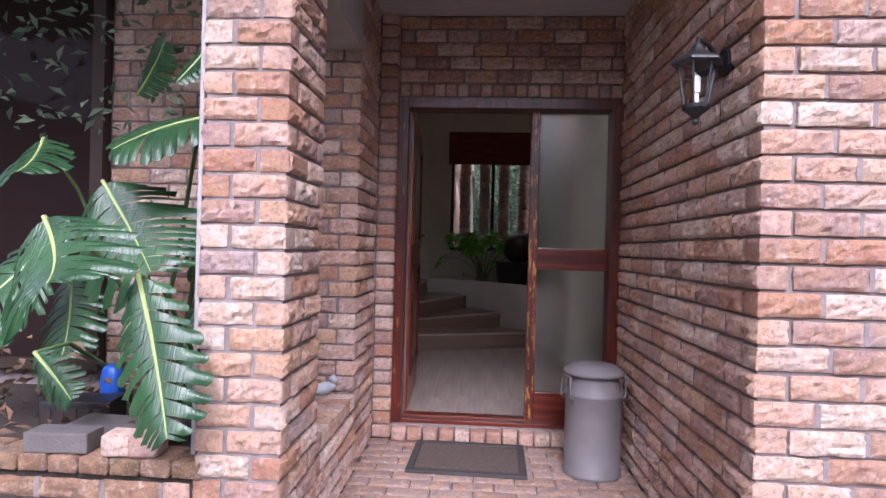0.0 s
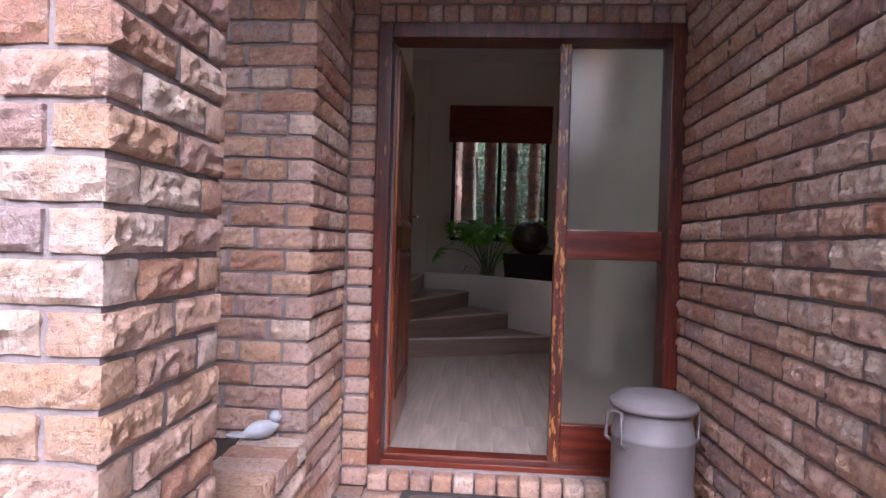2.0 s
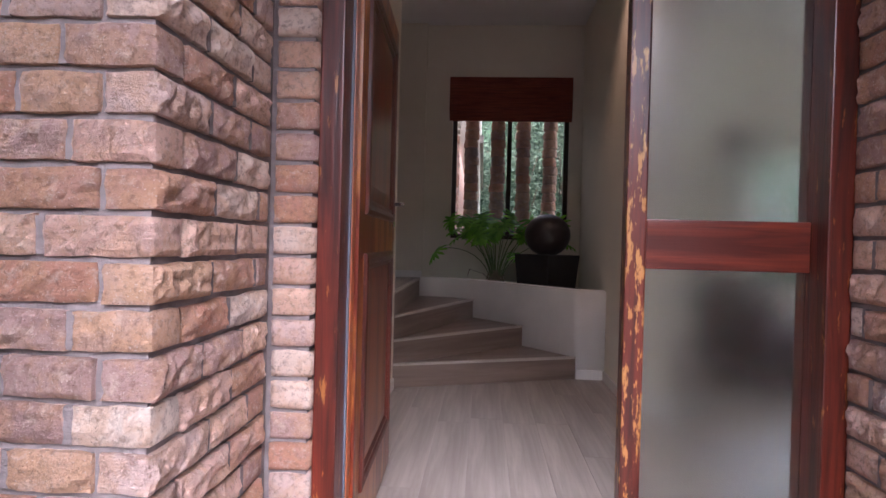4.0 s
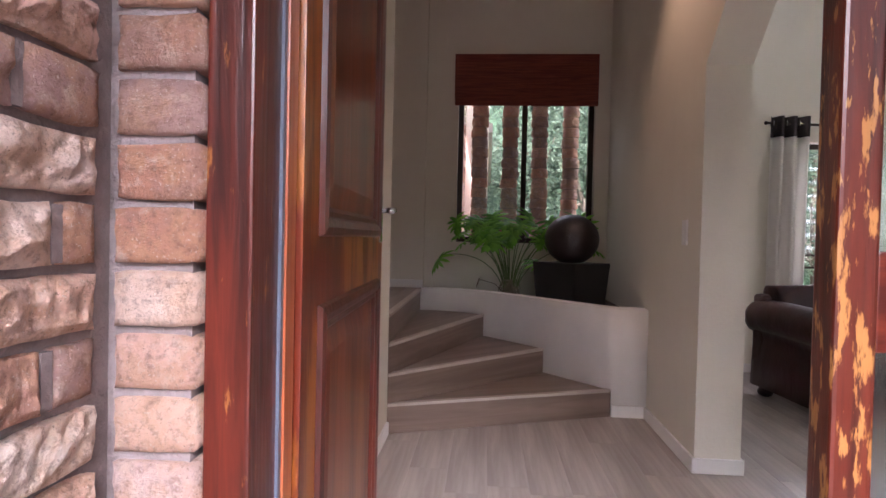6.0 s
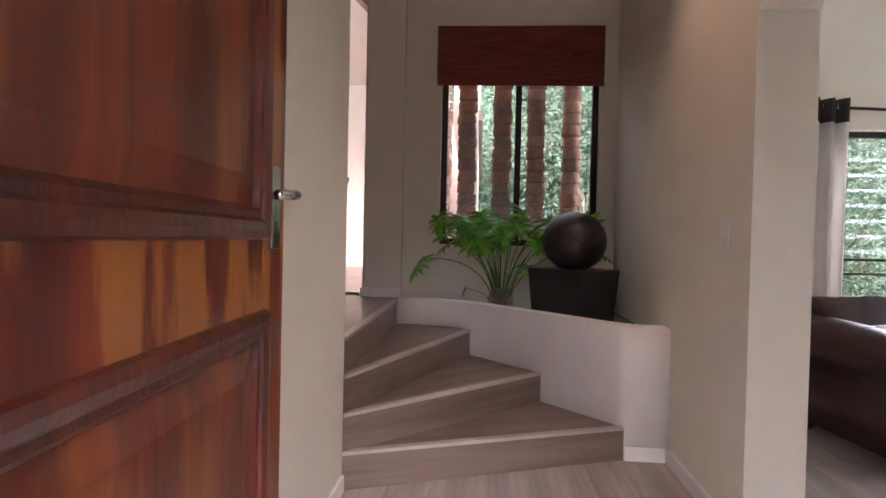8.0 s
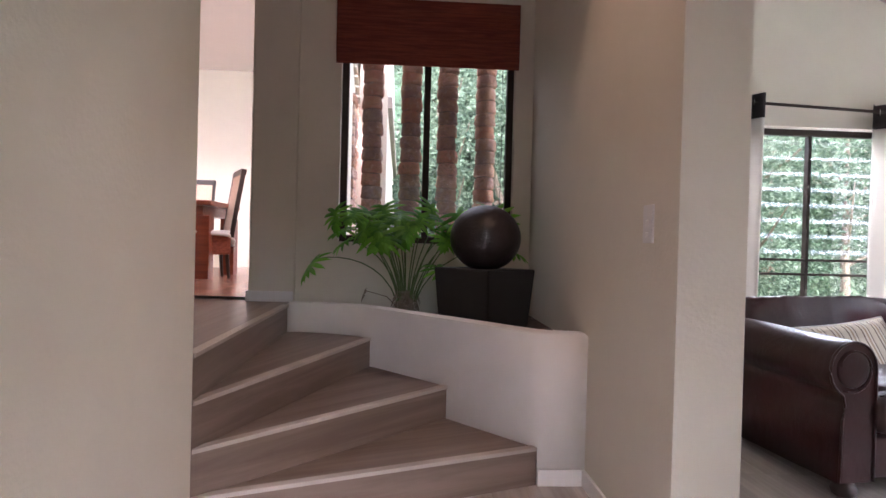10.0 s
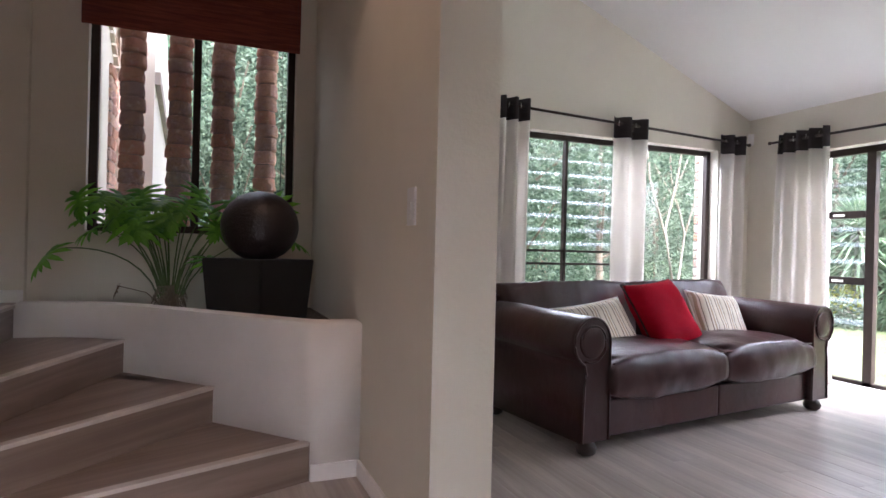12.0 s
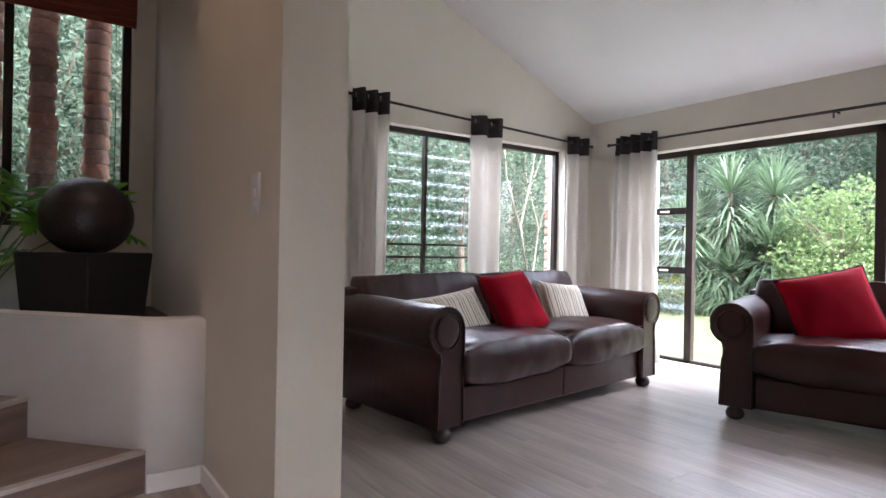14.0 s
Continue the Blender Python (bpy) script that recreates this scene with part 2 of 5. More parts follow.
# walls
w = structure("wall_front")
boxes("core", [(-3.2, -0.443, 3.217, Y_IN, 0, 3.9), (-0.443, -0.325, 3.797, Y_IN, 0, 3.9), (-0.325, -0.31, 3.96, Y_IN, 0, 3.9), (-0.31, 1.11, 3.821, Y_IN, 2.19, 3.9),
               (-0.31, 1.11, 3.815, Y_IN, -0.02, 0.098)], MORTAR, w)
boxes("wall_left_front_inside", [(XL - 0.25, -0.31, Y_IN, Y_IN + 0.004, F, 3.9)], PAINT, kind="structure")
w = structure("wall_porch")
boxes("core", [(1.118, 1.6, Y_FRONT + 0.003, Y_IN, 0, 3.9), (1.6, 3.2, Y_FRONT + 0.003, 2.4, 0, 3.9)], MORTAR, w)
p = structure("pillar_porch")
boxes("core", [(-0.691, -0.414, Y_FRONT + 0.009, 2.391, 0, 2.9)], MORTAR, p)
l = structure("ledge_wall")
boxes("core", [(-0.66, -0.431, 2.4, 3.2, 0, 0.36)], MORTAR, l)
boxes("beam_porch", [(-0.70, -0.42, 2.41, 3.19, 2.28, 2.71)], SOFFIT, kind="structure")
# roof slab out of view, added to shade the porch and the bed wall
boxes("unseen_shade_roof", [(-4.0, 4.2, 1.25, 3.98, 3.02, 3.14)], SOFFIT, kind="structure")
boxes("ceiling_porch", [(-0.72, 1.6, 1.7, 3.81, 2.71, 2.8)], plain("grey_white_porch_ceiling", (0.42, 0.40, 0.39), 0.9, vary=0.06), kind="structure")
boxes("wall_hall_left", [(XL - 0.22, XL, Y_IN + 0.002, 6.31, -0.02, 3.9)], PAINT, kind="structure")
wall_grid("wall_hall_right", "x", XR, XR + 0.22, [Y_IN, 4.02, 5.97, 8.20], [-0.02, 2.62, 3.9], [(1, 0)], PAINT)
bm = bmesh.new()
for y0, y1 in ((5.97, 5.47), (4.02, 4.4)):
    pts = [(y0, 2.11), (y0, 2.62), (y1, 2.62)]
    a = [bm.verts.new((XR, y, z)) for y, z in pts]
    b = [bm.verts.new((XR + 0.22, y, z)) for y, z in pts]
    bm.faces.new(a), bm.faces.new(b[::-1])
    for i in range(3):
        bm.faces.new((a[i], b[i], b[(i + 1) % 3], a[(i + 1) % 3]))
bmesh.ops.recalc_face_normals(bm, faces=bm.faces[:])
part("wall_opening_chamfer", bm, PAINT, kind="structure")
NW = (-0.20, 0.985, 1.21, 2.62)
wall_grid("wall_niche", "y", Y_NICHE, 8.42, [-3.2, -2.0, -0.772, NW[0], NW[1], XR + 0.22], [-0.02, TOP, NW[2], NW[3], 3.3, 3.9], [(1, 1), (1, 2), (1, 3), (3, 2)], PAINT)
boxes("ceiling_hall", [(-3.2, XR + 0.22, Y_IN, 8.42, 3.38, 3.5)], WHITE, kind="structure")
boxes("wall_landing", [(-3.3, -3.2, 3.9, 12, 0, 3.9), (-3.2, XL - 0.22, 5.0, 5.2, 0, 3.9)], PAINT, kind="structure")

LW = (2.80, 4.90, 0.75, 2.14)
wall_grid("wall_living_north", "y", Y_END, 8.58, [XR + 0.22, LW[0], LW[1], 5.67], [-0.02, LW[2], LW[3], 4.2], [(1, 1)], PAINT)
RW = (3.4, 7.80, 0.12, 2.075)
wall_grid("wall_living_east", "x", X_GLASS, 5.67, [1.2, RW[0], RW[1], Y_END], [-0.02, F - 0.03, RW[3], 2.9], [(1, 1)], PAINT)
boxes("wall_living_south", [(1.33, 5.67, 2.9, 3.1, -0.02, 4.2)], PAINT, kind="structure")
bm = bmesh.new()
x0, x1, z0, z1 = 5.67, 1.33, 2.31, 4.05
v = [bm.verts.new((x, y, z + d)) for d in (0, 0.1) for x, z in ((x0, z0), (x1, z1)) for y in (2.9, 8.58)]
for f in ((0, 1, 3, 2), (4, 6, 7, 5), (0, 4, 5, 1), (2, 3, 7, 6), (0, 2, 6, 4), (1, 5, 7, 3)):
    bm.faces.new([v[i] for i in f])
bmesh.ops.recalc_face_normals(bm, faces=bm.faces[:])
part("ceiling_living", bm, WHITE, kind="structure")

# pier between the dining room's opening and the stair window
boxes("wall_pier", [(-0.757, -0.475, 8.14, 8.1995, TOP - 0.01, 3.38), (-0.7705, -0.757, 8.14, 8.42, TOP - 0.01, 3.299)], PAINT, kind="structure", bevel=0.004)
bm = bmesh.new()
for y in (8.1405, 8.415):
    [bm.verts.new((x, y, z)) for x, z in ((-0.772, 2.99), (-0.772, 3.299), (-1.10, 3.299))]
bm.verts.ensure_lookup_table()
for f in ((0, 1, 2), (3, 5, 4), (0, 3, 4, 1), (1, 4, 5, 2), (2, 5, 3, 0)):
    bm.faces.new([bm.verts[i] for i in f])
bmesh.ops.recalc_face_normals(bm, faces=bm.faces[:])
part("wall_opening_chamfer", bm, PAINT, kind="structure")

# stairs
PIV = (XL, 6.31)
ENDS = [(0.882, 6.842), (0.498, 7.283), (0.063, 7.76), (-0.475, 7.956)]
TREAD = wood_material("laminate_step", (0.155, 0.105, 0.078), (0.23, 0.168, 0.13), None, 0.36, axis="X", grain=13, coat=0.15, kind="Object")
NOSE = plain("step_nosing", (0.46, 0.40, 0.35), 0.5)
st = structure("staircase")
for i in range(4):
    z1 = F + 0.17 * (i + 1)
    poly = [PIV, ENDS[i]] + [(x + 0.025, y + 0.028) for x, y in ENDS[i:3]] + [(-0.475, 8.0), (-0.475, 8.2)]
    if i == 3:
        poly = [PIV, ENDS[3], (-0.475, 8.2), (-0.772, 8.2), (-0.772, 8.425), (-2.0, 8.425), (-2.0, 8.2), (-3.2, 8.2), (-3.2, 5.2), (XL - 0.22, 5.2), (XL - 0.22, 6.31)]
    bm = bmesh.new()
    prism(bm, poly, 0.0 if i == 0 else z1 - 0.17, z1)
    turn = Matrix.Translation((*PIV, 0)) @ Matrix.Rotation(math.atan2(ENDS[i][1] - PIV[1], ENDS[i][0] - PIV[0]), 4, "Z")
    bmesh.ops.transform(bm, matrix=turn.inverted(), verts=bm.verts[:])
    part("step", bm, TREAD, st).matrix_local = turn
GROUT = plain("pale_grout", (0.55, 0.42, 0.37), 0.8)
boxes("floor_dining", [(-5, -0.4, 8.427, 14, 0.6, TOP - 0.002)], GROUT, kind="structure")
boxes("wall_dining", [(-5, -0.2, 12.6, 12.899, 0, 3.05), (-5, -0.2, 12.9, 13.1, 0, 4.2), (-5.2, -5, 8, 13.1, 0, 4.8), (-0.4, -0.2, 8.43, 9.2, 0, 4.8), (-0.4, -0.2, 11.6, 12.6, 0, 4.8), (-0.4, -0.2, 9.2, 11.6, 2.7, 4.8), (-0.4, -0.2, 9.2, 11.6, 0, 1.0)], PAINT, kind="structure")
bm = bmesh.new()
v = [bm.verts.new((x, y, z + d)) for d in (0, 0.1) for y, z in ((13.1, 3.60), (8.42, 4.5)) for x in (-5.2, -0.2)]
for f in ((0, 1, 3, 2), (4, 6, 7, 5), (0, 4, 5, 1), (2, 3, 7, 6), (0, 2, 6, 4), (1, 5, 7, 3)):
    bm.faces.new([v[i] for i in f])
bmesh.ops.recalc_face_normals(bm, faces=bm.faces[:])
part("ceiling_dining", bm, WHITE, kind="structure")

# planter
PW = plain("planter_white_plaster", (0.72, 0.69, 0.64), 0.8, vary=0.04, scale=4, bumpy=0.001, bscale=50)
outer = [(XR, 6.838), (0.935, 6.838), (0.905, 6.842), (0.880, 6.855), (0.855, 6.878), (0.498, 7.283), (0.28, 7.525), (0.12, 7.702), (0.05, 7.768), (-0.02, 7.822), (-0.10, 7.872), (-0.20, 7.915), (-0.32, 7.944), (-0.475, 7.956)]
inner = [(-0.475, 8.06), (-0.28, 8.045), (-0.14, 8.01), (-0.02, 7.95), (0.14, 7.84), (0.57, 7.36), (0.90, 6.99), (0.95, 6.95), (XR, 6.94)]
bm = bmesh.new()
prism(bm, outer + inner, F, 0.815)
bmesh.ops.bevel(bm, geom=[e for e in bm.edges if all(v.co.z > 0.8 for v in e.verts)], offset=0.008, segments=2, affect="EDGES")
ob = part("planter_wall", bm, PW, kind="structure")
for p in ob.data.polygons:
    p.use_smooth = abs(p.normal.z) < 0.95
bm = bmesh.new()
prism(bm, inner + [(XR, 8.2), (-0.475, 8.2)], F, 0.74)
part("planter_soil", bm, SOIL, kind="structure")


# door
def door_set():
    d = structure("door_1", "")
    y0, y1 = 3.80, 3.955
    boxes("frame", [(-0.31, -0.245, y0, y1, 0.10, 2.19), (1.045, 1.11, y0, y1, 0.10, 2.19), (-0.245, 1.045, y0, y1, 2.12, 2.19)], WORN, d, bevel=0.004)
    boxes("threshold", [(-0.245, 1.045, y0 + 0.01, 3.871, 0.098, 0.125), (-0.245, 0.546, 3.8712, 3.955, 0.098, 0.135)], WORN_H, d, bevel=0.004)
    boxes("mullion", [(0.546, 0.603, 3.872, 3.93, 0.10, 2.12)], FLAKED, d, "mullion with flaked golden bare wood", bevel=0.006)
    boxes("weather_strip", [(-0.2455, -0.240, 3.900, 3.912, 0.10, 2.12)], plain("blue_grey_seal", (0.10, 0.12, 0.16), 0.4), d, "blue-grey seal strip")
    boxes("stop_bead", [(-0.2455, -0.236, 3.9122, 3.954, 0.10, 2.12)], wood_material("bare_orange_wood", (0.30, 0.07, 0.02), (0.40, 0.11, 0.035), None, 0.35), d, "smooth orange-red stop bead", bevel=0.002)
    boxes("rail", [(0.603, 1.045, 3.878, 3.924, 1.10, 1.24)], WORN_H, d, bevel=0.004)
    boxes("bottom_rail", [(0.603, 1.045, 3.878, 3.924, 0.10, 0.31)], WORN_H, d, bevel=0.004)
    boxes("frosted_pane", [(0.603, 1.045, 3.90, 3.905, 1.24, 2.12)], FROST, d).visible_shadow = False
    boxes("frosted_pane", [(0.603, 1.045, 3.90, 3.905, 0.31, 1.10)], FROST, d).visible_shadow = False
    leaf = new("door_leaf")
    leaf.parent = d
    leaf.matrix_local = pose(-0.247, 3.962, 0, 0, 0, 92.3)
    W, Z0, Z1 = 0.93, 0.14, 2.115
    rows = [(0, 0.12, -0.02, 0.022, Z0, Z1), (W - 0.12, W, -0.02, 0.022, Z0, Z1), (0.11, W - 0.12, -0.02, 0.022, Z0, 0.36), (0.11, W - 0.12, -0.02, 0.022, 1.10, 1.26),
            (0.11, W - 0.12, -0.02, 0.022, 1.99, Z1)]
    boxes("stile", rows, LEAF_WOOD, leaf, bevel=0.002)
    for z0, z1 in ((0.36, 1.10), (1.26, 1.99)):
        for what, prof, material in (("moulding", [(-0.018, 0.0), (-0.014, 0.010), (0.0, 0.014), (0.014, 0.009), (0.02, 0.003), (0.03, 0.004), (0.04, -0.006)], WOOD),
                                     ("panel", [(0.039, -0.006), (0.062, -0.003), (0.088, 0.001)], PANEL_WOOD)):
            bm = bmesh.new()
            for sgn, yb in ((-1, -0.02), (1, 0.022)):
                loops = [[bm.verts.new((x, yb + sgn * y, z)) for x, z in ((0.12 + o, z0 + o), (W - 0.12 - o, z0 + o), (W - 0.12 - o, z1 - o), (0.12 + o, z1 - o))] for o, y in prof]
                for a, b in zip(loops, loops[1:]):
                    for i in range(4):
                        bm.faces.new((a[i], a[(i + 1) % 4], b[(i + 1) % 4], b[i]))
                if what == "panel":
                    bm.faces.new(loops[-1])
            bmesh.ops.recalc_face_normals(bm, faces=bm.faces[:])
            part(what, bm, material, leaf)
    return d


door_set()


# windows
def window(name, x0, x1, z0, z1, y, mulls, fw=0.045, mw=0.045, depth=0.05, rot=None, sill=True):
    w = structure(name)
    rows = [(x0, x0 + fw, y, y + depth, z0, z1), (x1 - fw, x1, y, y + depth, z0, z1), (x0 + fw, x1 - fw, y, y + depth, z0, z0 + fw), (x0 + fw, x1 - fw, y, y + depth, z1 - fw, z1)]
    boxes("window_frame", rows, DARK, w, bevel=0.003)
    for m in mulls:
        boxes("mullion", [(m - mw / 2, m + mw / 2, y, y + depth, z0 + fw, z1 - fw)], DARK, w, bevel=0.003)
    xs = [x0] + list(mulls) + [x1]
    for a, b in zip(xs, xs[1:]):
        boxes("pane", [(a + fw * 0.8, b - fw * 0.8, y + 0.022, y + 0.026, z0 + fw * 0.8, z1 - fw * 0.8)], GLASS, w).visible_shadow = False
    return w


window("window_1", NW[0], NW[1], NW[2], NW[3], 8.27, [0.385])
window("window_2", LW[0], LW[1], LW[2], LW[3], 8.45, [3.28, 3.85], mw=0.024)


# ---- added area lamps, standing in for sky light through the openings ----
def area(name, eye, target, w, h, watts, colour=(0.93, 0.97, 1.0)):
    a = new(name, bpy.data.lights.new(name, "AREA"))
    a.data.shape, a.data.size, a.data.size_y, a.data.energy, a.data.color = "RECTANGLE", w, h, watts, colour
    a.matrix_world = look(eye, target)
    return a


area("added_fill_east", (6.15, 5.6, 2.65), (3.0, 5.6, 0.2), 4.2, 0.8, 66)
area("added_fill_north", (3.85, 9.1, 2.65), (3.6, 6.5, 0.2), 2.0, 0.8, 24)
area("added_fill_niche", (0.39, 9.15, 3.15), (0.39, 7.4, 1.0), 1.1, 0.7, 1.4)
# pink fill lamp, added beyond a side opening that is out of view
area("added_fill_dining", (-0.1, 10.4, 1.9), (-5, 10.4, 1.0), 2.3, 1.7, 10, (1.0, 0.70, 0.63))
spot = new("downlight_glow", bpy.data.lights.new("downlight_glow", "SPOT"))
spot.data.energy, spot.data.color, spot.data.spot_size, spot.data.spot_blend, spot.data.shadow_soft_size = 5.5, (1.0, 0.64, 0.40), radians(95), 0.8, 0.04
spot.matrix_world = look((0.80, 6.2, 3.33), (0.90, 6.25, 0))

# ---- more materials ----
LEATHER, n, b = mat("brown_leather", 0.33, spec=0.45)
v = coords(n, kind="Object")
n.links.new(ramp(n, tex_noise(n, v, 3.5, 5), [(0.3, (0.024, 0.0045, 0.0042)), (0.7, (0.040, 0.0075, 0.0070))]), b.inputs["Base Color"])
n.links.new(ramp(n, tex_noise(n, v, 6, 4), [(0.3, (0.30, 0.30, 0.30)), (0.7, (0.36, 0.36, 0.36))]), b.inputs["Roughness"])
cr = tex_noise(n, coords(n, (1, 1.3, 1)), 6, 5, 0.5, 0.6)
bump(n, b, mix(n, 0.12, cr, tex_noise(n, v, 160, 3)), 0.006)
RED = plain("red_cloth", (0.30, 0.0015, 0.013), 0.85, vary=0.12, scale=5, bumpy=0.004, bscale=220, kind="Object", spec=0.08)
PIPING = plain("dark_piping", (0.05, 0.025, 0.02), 0.7)
CLOTH_W = plain("white_curtain_cloth", (0.80, 0.77, 0.72), 0.9, vary=0.03, scale=4, bumpy=0.001, bscale=300)
n = CLOTH_W.node_tree
tr = n.nodes.new("ShaderNodeBsdfTranslucent")
tr.inputs[0].default_value = (0.80, 0.76, 0.70, 1)
mx = n.nodes.new("ShaderNodeMixShader")
mx.inputs[0].default_value = 0.4
n.links.new(n.nodes["Principled BSDF"].outputs[0], mx.inputs[1])
n.links.new(tr.outputs[0], mx.inputs[2])
n.links.new(mx.outputs[0], n.nodes["Material Output"].inputs[0])
BAND = plain("black_brown_curtain_band", (0.026, 0.019, 0.018), 0.85, vary=0.2)
STRIPE, n, b = mat("striped_cushion_cloth", 0.9, spec=0.1)
sx = n.nodes.new("ShaderNodeSeparateXYZ")
n.links.new(coords(n, (1, 1, 1)), sx.inputs[0])
ma = n.nodes.new("ShaderNodeMath")
ma.operation = "MULTIPLY"
ma.inputs[1].default_value = 11.0
n.links.new(sx.outputs[0], ma.inputs[0])
fr = n.nodes.new("ShaderNodeMath")
fr.operation = "FRACT"
n.links.new(ma.outputs[0], fr.inputs[0])
n.links.new(ramp(n, fr.outputs[0], [(0.0, (0.62, 0.56, 0.46)), (0.30, (0.20, 0.15, 0.12)), (0.40, (0.66, 0.60, 0.50)), (0.55, (0.40, 0.31, 0.22)), (0.68, (0.66, 0.61, 0.52)), (0.82, (0.13, 0.10, 0.09)), (0.88, (0.58, 0.52, 0.42))], "CONSTANT"), b.inputs["Base Color"])
BLIND = wood_material("rust_red_woven_blind", (0.125, 0.022, 0.012), (0.235, 0.052, 0.030), None, 0.8, axis="X", grain=70, coat=0.0)
STONE_B = plain("black_stone", (0.020, 0.015, 0.016), 0.42, vary=0.3, scale=12, bumpy=0.003, bscale=60)
BOX_B = plain("matt_black_planter", (0.012, 0.012, 0.013), 0.55, vary=0.2)
MILK = plain("grey_painted_metal", (0.17, 0.158, 0.163), 0.5, 0.0, vary=0.1, scale=8, bumpy=0.001, bscale=60)
MAT = plain("coir_doormat", (0.10, 0.075, 0.06), 0.95, vary=0.3, scale=60, bumpy=0.006, bscale=260)
MATEDGE = plain("doormat_border", (0.045, 0.038, 0.038), 0.8)
CONC = plain("grey_concrete", (0.12, 0.108, 0.103), 0.9, vary=0.15, scale=12, bumpy=0.004, bscale=90)
BIRDC = plain("bird_ornament_grey", (0.42, 0.44, 0.48), 0.7, vary=0.2, scale=20)
BANANA, n, b = mat("strelitzia_leaf", 0.28)
v = coords(n, kind="Object")
n.links.new(ramp(n, tex_noise(n, v, 5, 5), [(0.3, (0.012, 0.045, 0.020)), (0.7, (0.036, 0.100, 0.036))]), b.inputs["Base Color"])
bump(n, b, tex_noise(n, coords(n, (60, 3, 3)), 3, 2), 0.003)
RIB = plain("leaf_rib", (0.34, 0.42, 0.16), 0.5)
STEM = plain("plant_stem", (0.09, 0.15, 0.05), 0.6, vary=0.3)
DEADLEAF = plain("dry_leaf", (0.15, 0.09, 0.055), 0.9, vary=0.4, scale=20)
FERN = leaf_material("indoor_plant_leaf", (0.05, 0.22, 0.015), (0.19, 0.50, 0.04), 0.4, 0.4)
TREE = leaf_material("tree_leaf", (0.08, 0.125, 0.09), (0.25, 0.33, 0.23), 0.65, 0.45, 0.2)
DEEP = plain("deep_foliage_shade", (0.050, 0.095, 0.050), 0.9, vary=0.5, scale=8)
BUSH = leaf_material("bush_leaf", (0.17, 0.27, 0.11), (0.38, 0.48, 0.22), 0.6, 0.4, 0.2)
YUCCA = leaf_material("yucca_leaf", (0.13, 0.22, 0.13), (0.34, 0.44, 0.28), 0.35, 0.2)
YELLOW = leaf_material("yellow_shrub_leaf", (0.25, 0.32, 0.03), (0.5, 0.5, 0.05))
BARK = plain("tree_bark", (0.20, 0.16, 0.12), 0.9, vary=0.3, scale=20, bumpy=0.01)
PALEBARK = plain("pale_bark", (0.30, 0.26, 0.21), 0.9, vary=0.2, scale=20)
RATTAN = wood_material("rattan_weave", (0.20, 0.045, 0.02), (0.32, 0.09, 0.045), None, 0.6, axis="X", grain=60)
CANE = plain("pale_cane_cloth", (0.55, 0.38, 0.28), 0.8, vary=0.15, scale=60)
TABLEW = wood_material("table_wood", (0.15, 0.030, 0.013), (0.24, 0.058, 0.022), None, 0.3, axis="X")
DARKW = plain("dark_wood", (0.035, 0.02, 0.015), 0.4)
DGLASS, n, b = mat("dark_window_glass", 0.05, spec=0.06)
b.inputs["Base Color"].default_value = (0.022, 0.014, 0.014, 1)
PLASTIC = plain("white_plastic", (0.72, 0.70, 0.68), 0.4, vary=0.02)


# ---- soft shapes ----
def sp(v, e):
    return math.copysign(abs(v) ** e, v)


def puff(bm, w, d, h, e1=0.45, e2=0.35, seg=28, rings=16, m=None, wrinkle=0.0, seed=0.0):
    grid = []
    for j in range(1, rings):
        phi = -math.pi / 2 + math.pi * j / rings
        row = []
        for i in range(seg):
            th = 2 * math.pi * i / seg
            p = Vector((w / 2 * sp(math.cos(phi), e1) * sp(math.cos(th), e2), d / 2 * sp(math.cos(phi), e1) * sp(math.sin(th), e2), h / 2 * sp(math.sin(phi), e1 * 1.5)))
            if wrinkle:
                p *= 1 + wrinkle * noise.noise(p * 9 + Vector((seed, 0, 0)))
            row.append(bm.verts.new(m @ p if m else p))
        grid.append(row)
    for a, b in zip(grid, grid[1:]):
        for i in range(seg):
            j = (i + 1) % seg
            bm.faces.new((a[i], a[j], b[j], b[i]))
    bm.faces.new(grid[0][::-1])
    bm.faces.new(grid[-1])


def pillow(w, d, h, n=14, seed=0.0):
    """A stuffed cushion, thin at its seam, with corners drawn in a little; lies in xy."""
    bm = bmesh.new()
    sides = []
    for s in (1, -1):
        g = []
        for j in range(n + 1):
            row = []
            for i in range(n + 1):
                u, v = 2 * i / n - 1, 2 * j / n - 1
                t = (1 - u ** 4) * (1 - v ** 4)
                pull = 1 - 0.07 * (1 - abs(u) ** 2) * abs(v) ** 4 - 0.0
                pull2 = 1 - 0.07 * (1 - abs(v) ** 2) * abs(u) ** 4
                z = s * h / 2 * max(t, 0) ** 0.55 * (1 + 0.15 * noise.noise(Vector((u * 2.2 + seed, v * 2.2, s))))
                if s < 0 and (i in (0, n) or j in (0, n)):
                    row.append(sides[0][j][i])
                else:
                    row.append(bm.verts.new((u * w / 2 * pull2, v * d / 2 * pull, z)))
            g.append(row)
        sides.append(g)
        for j in range(n):
            for i in range(n):
                q = (g[j][i], g[j][i + 1], g[j + 1][i + 1], g[j + 1][i])
                bm.faces.new(q if s > 0 else q[::-1])
    rim = [sides[0][0][i].co.copy() for i in range(n)] + [sides[0][j][n].co.copy() for j in range(n)] + [sides[0][n][n - i].co.copy() for i in range(n)] + [sides[0][n - j][0].co.copy() for j in range(n)]
    return bm, rim


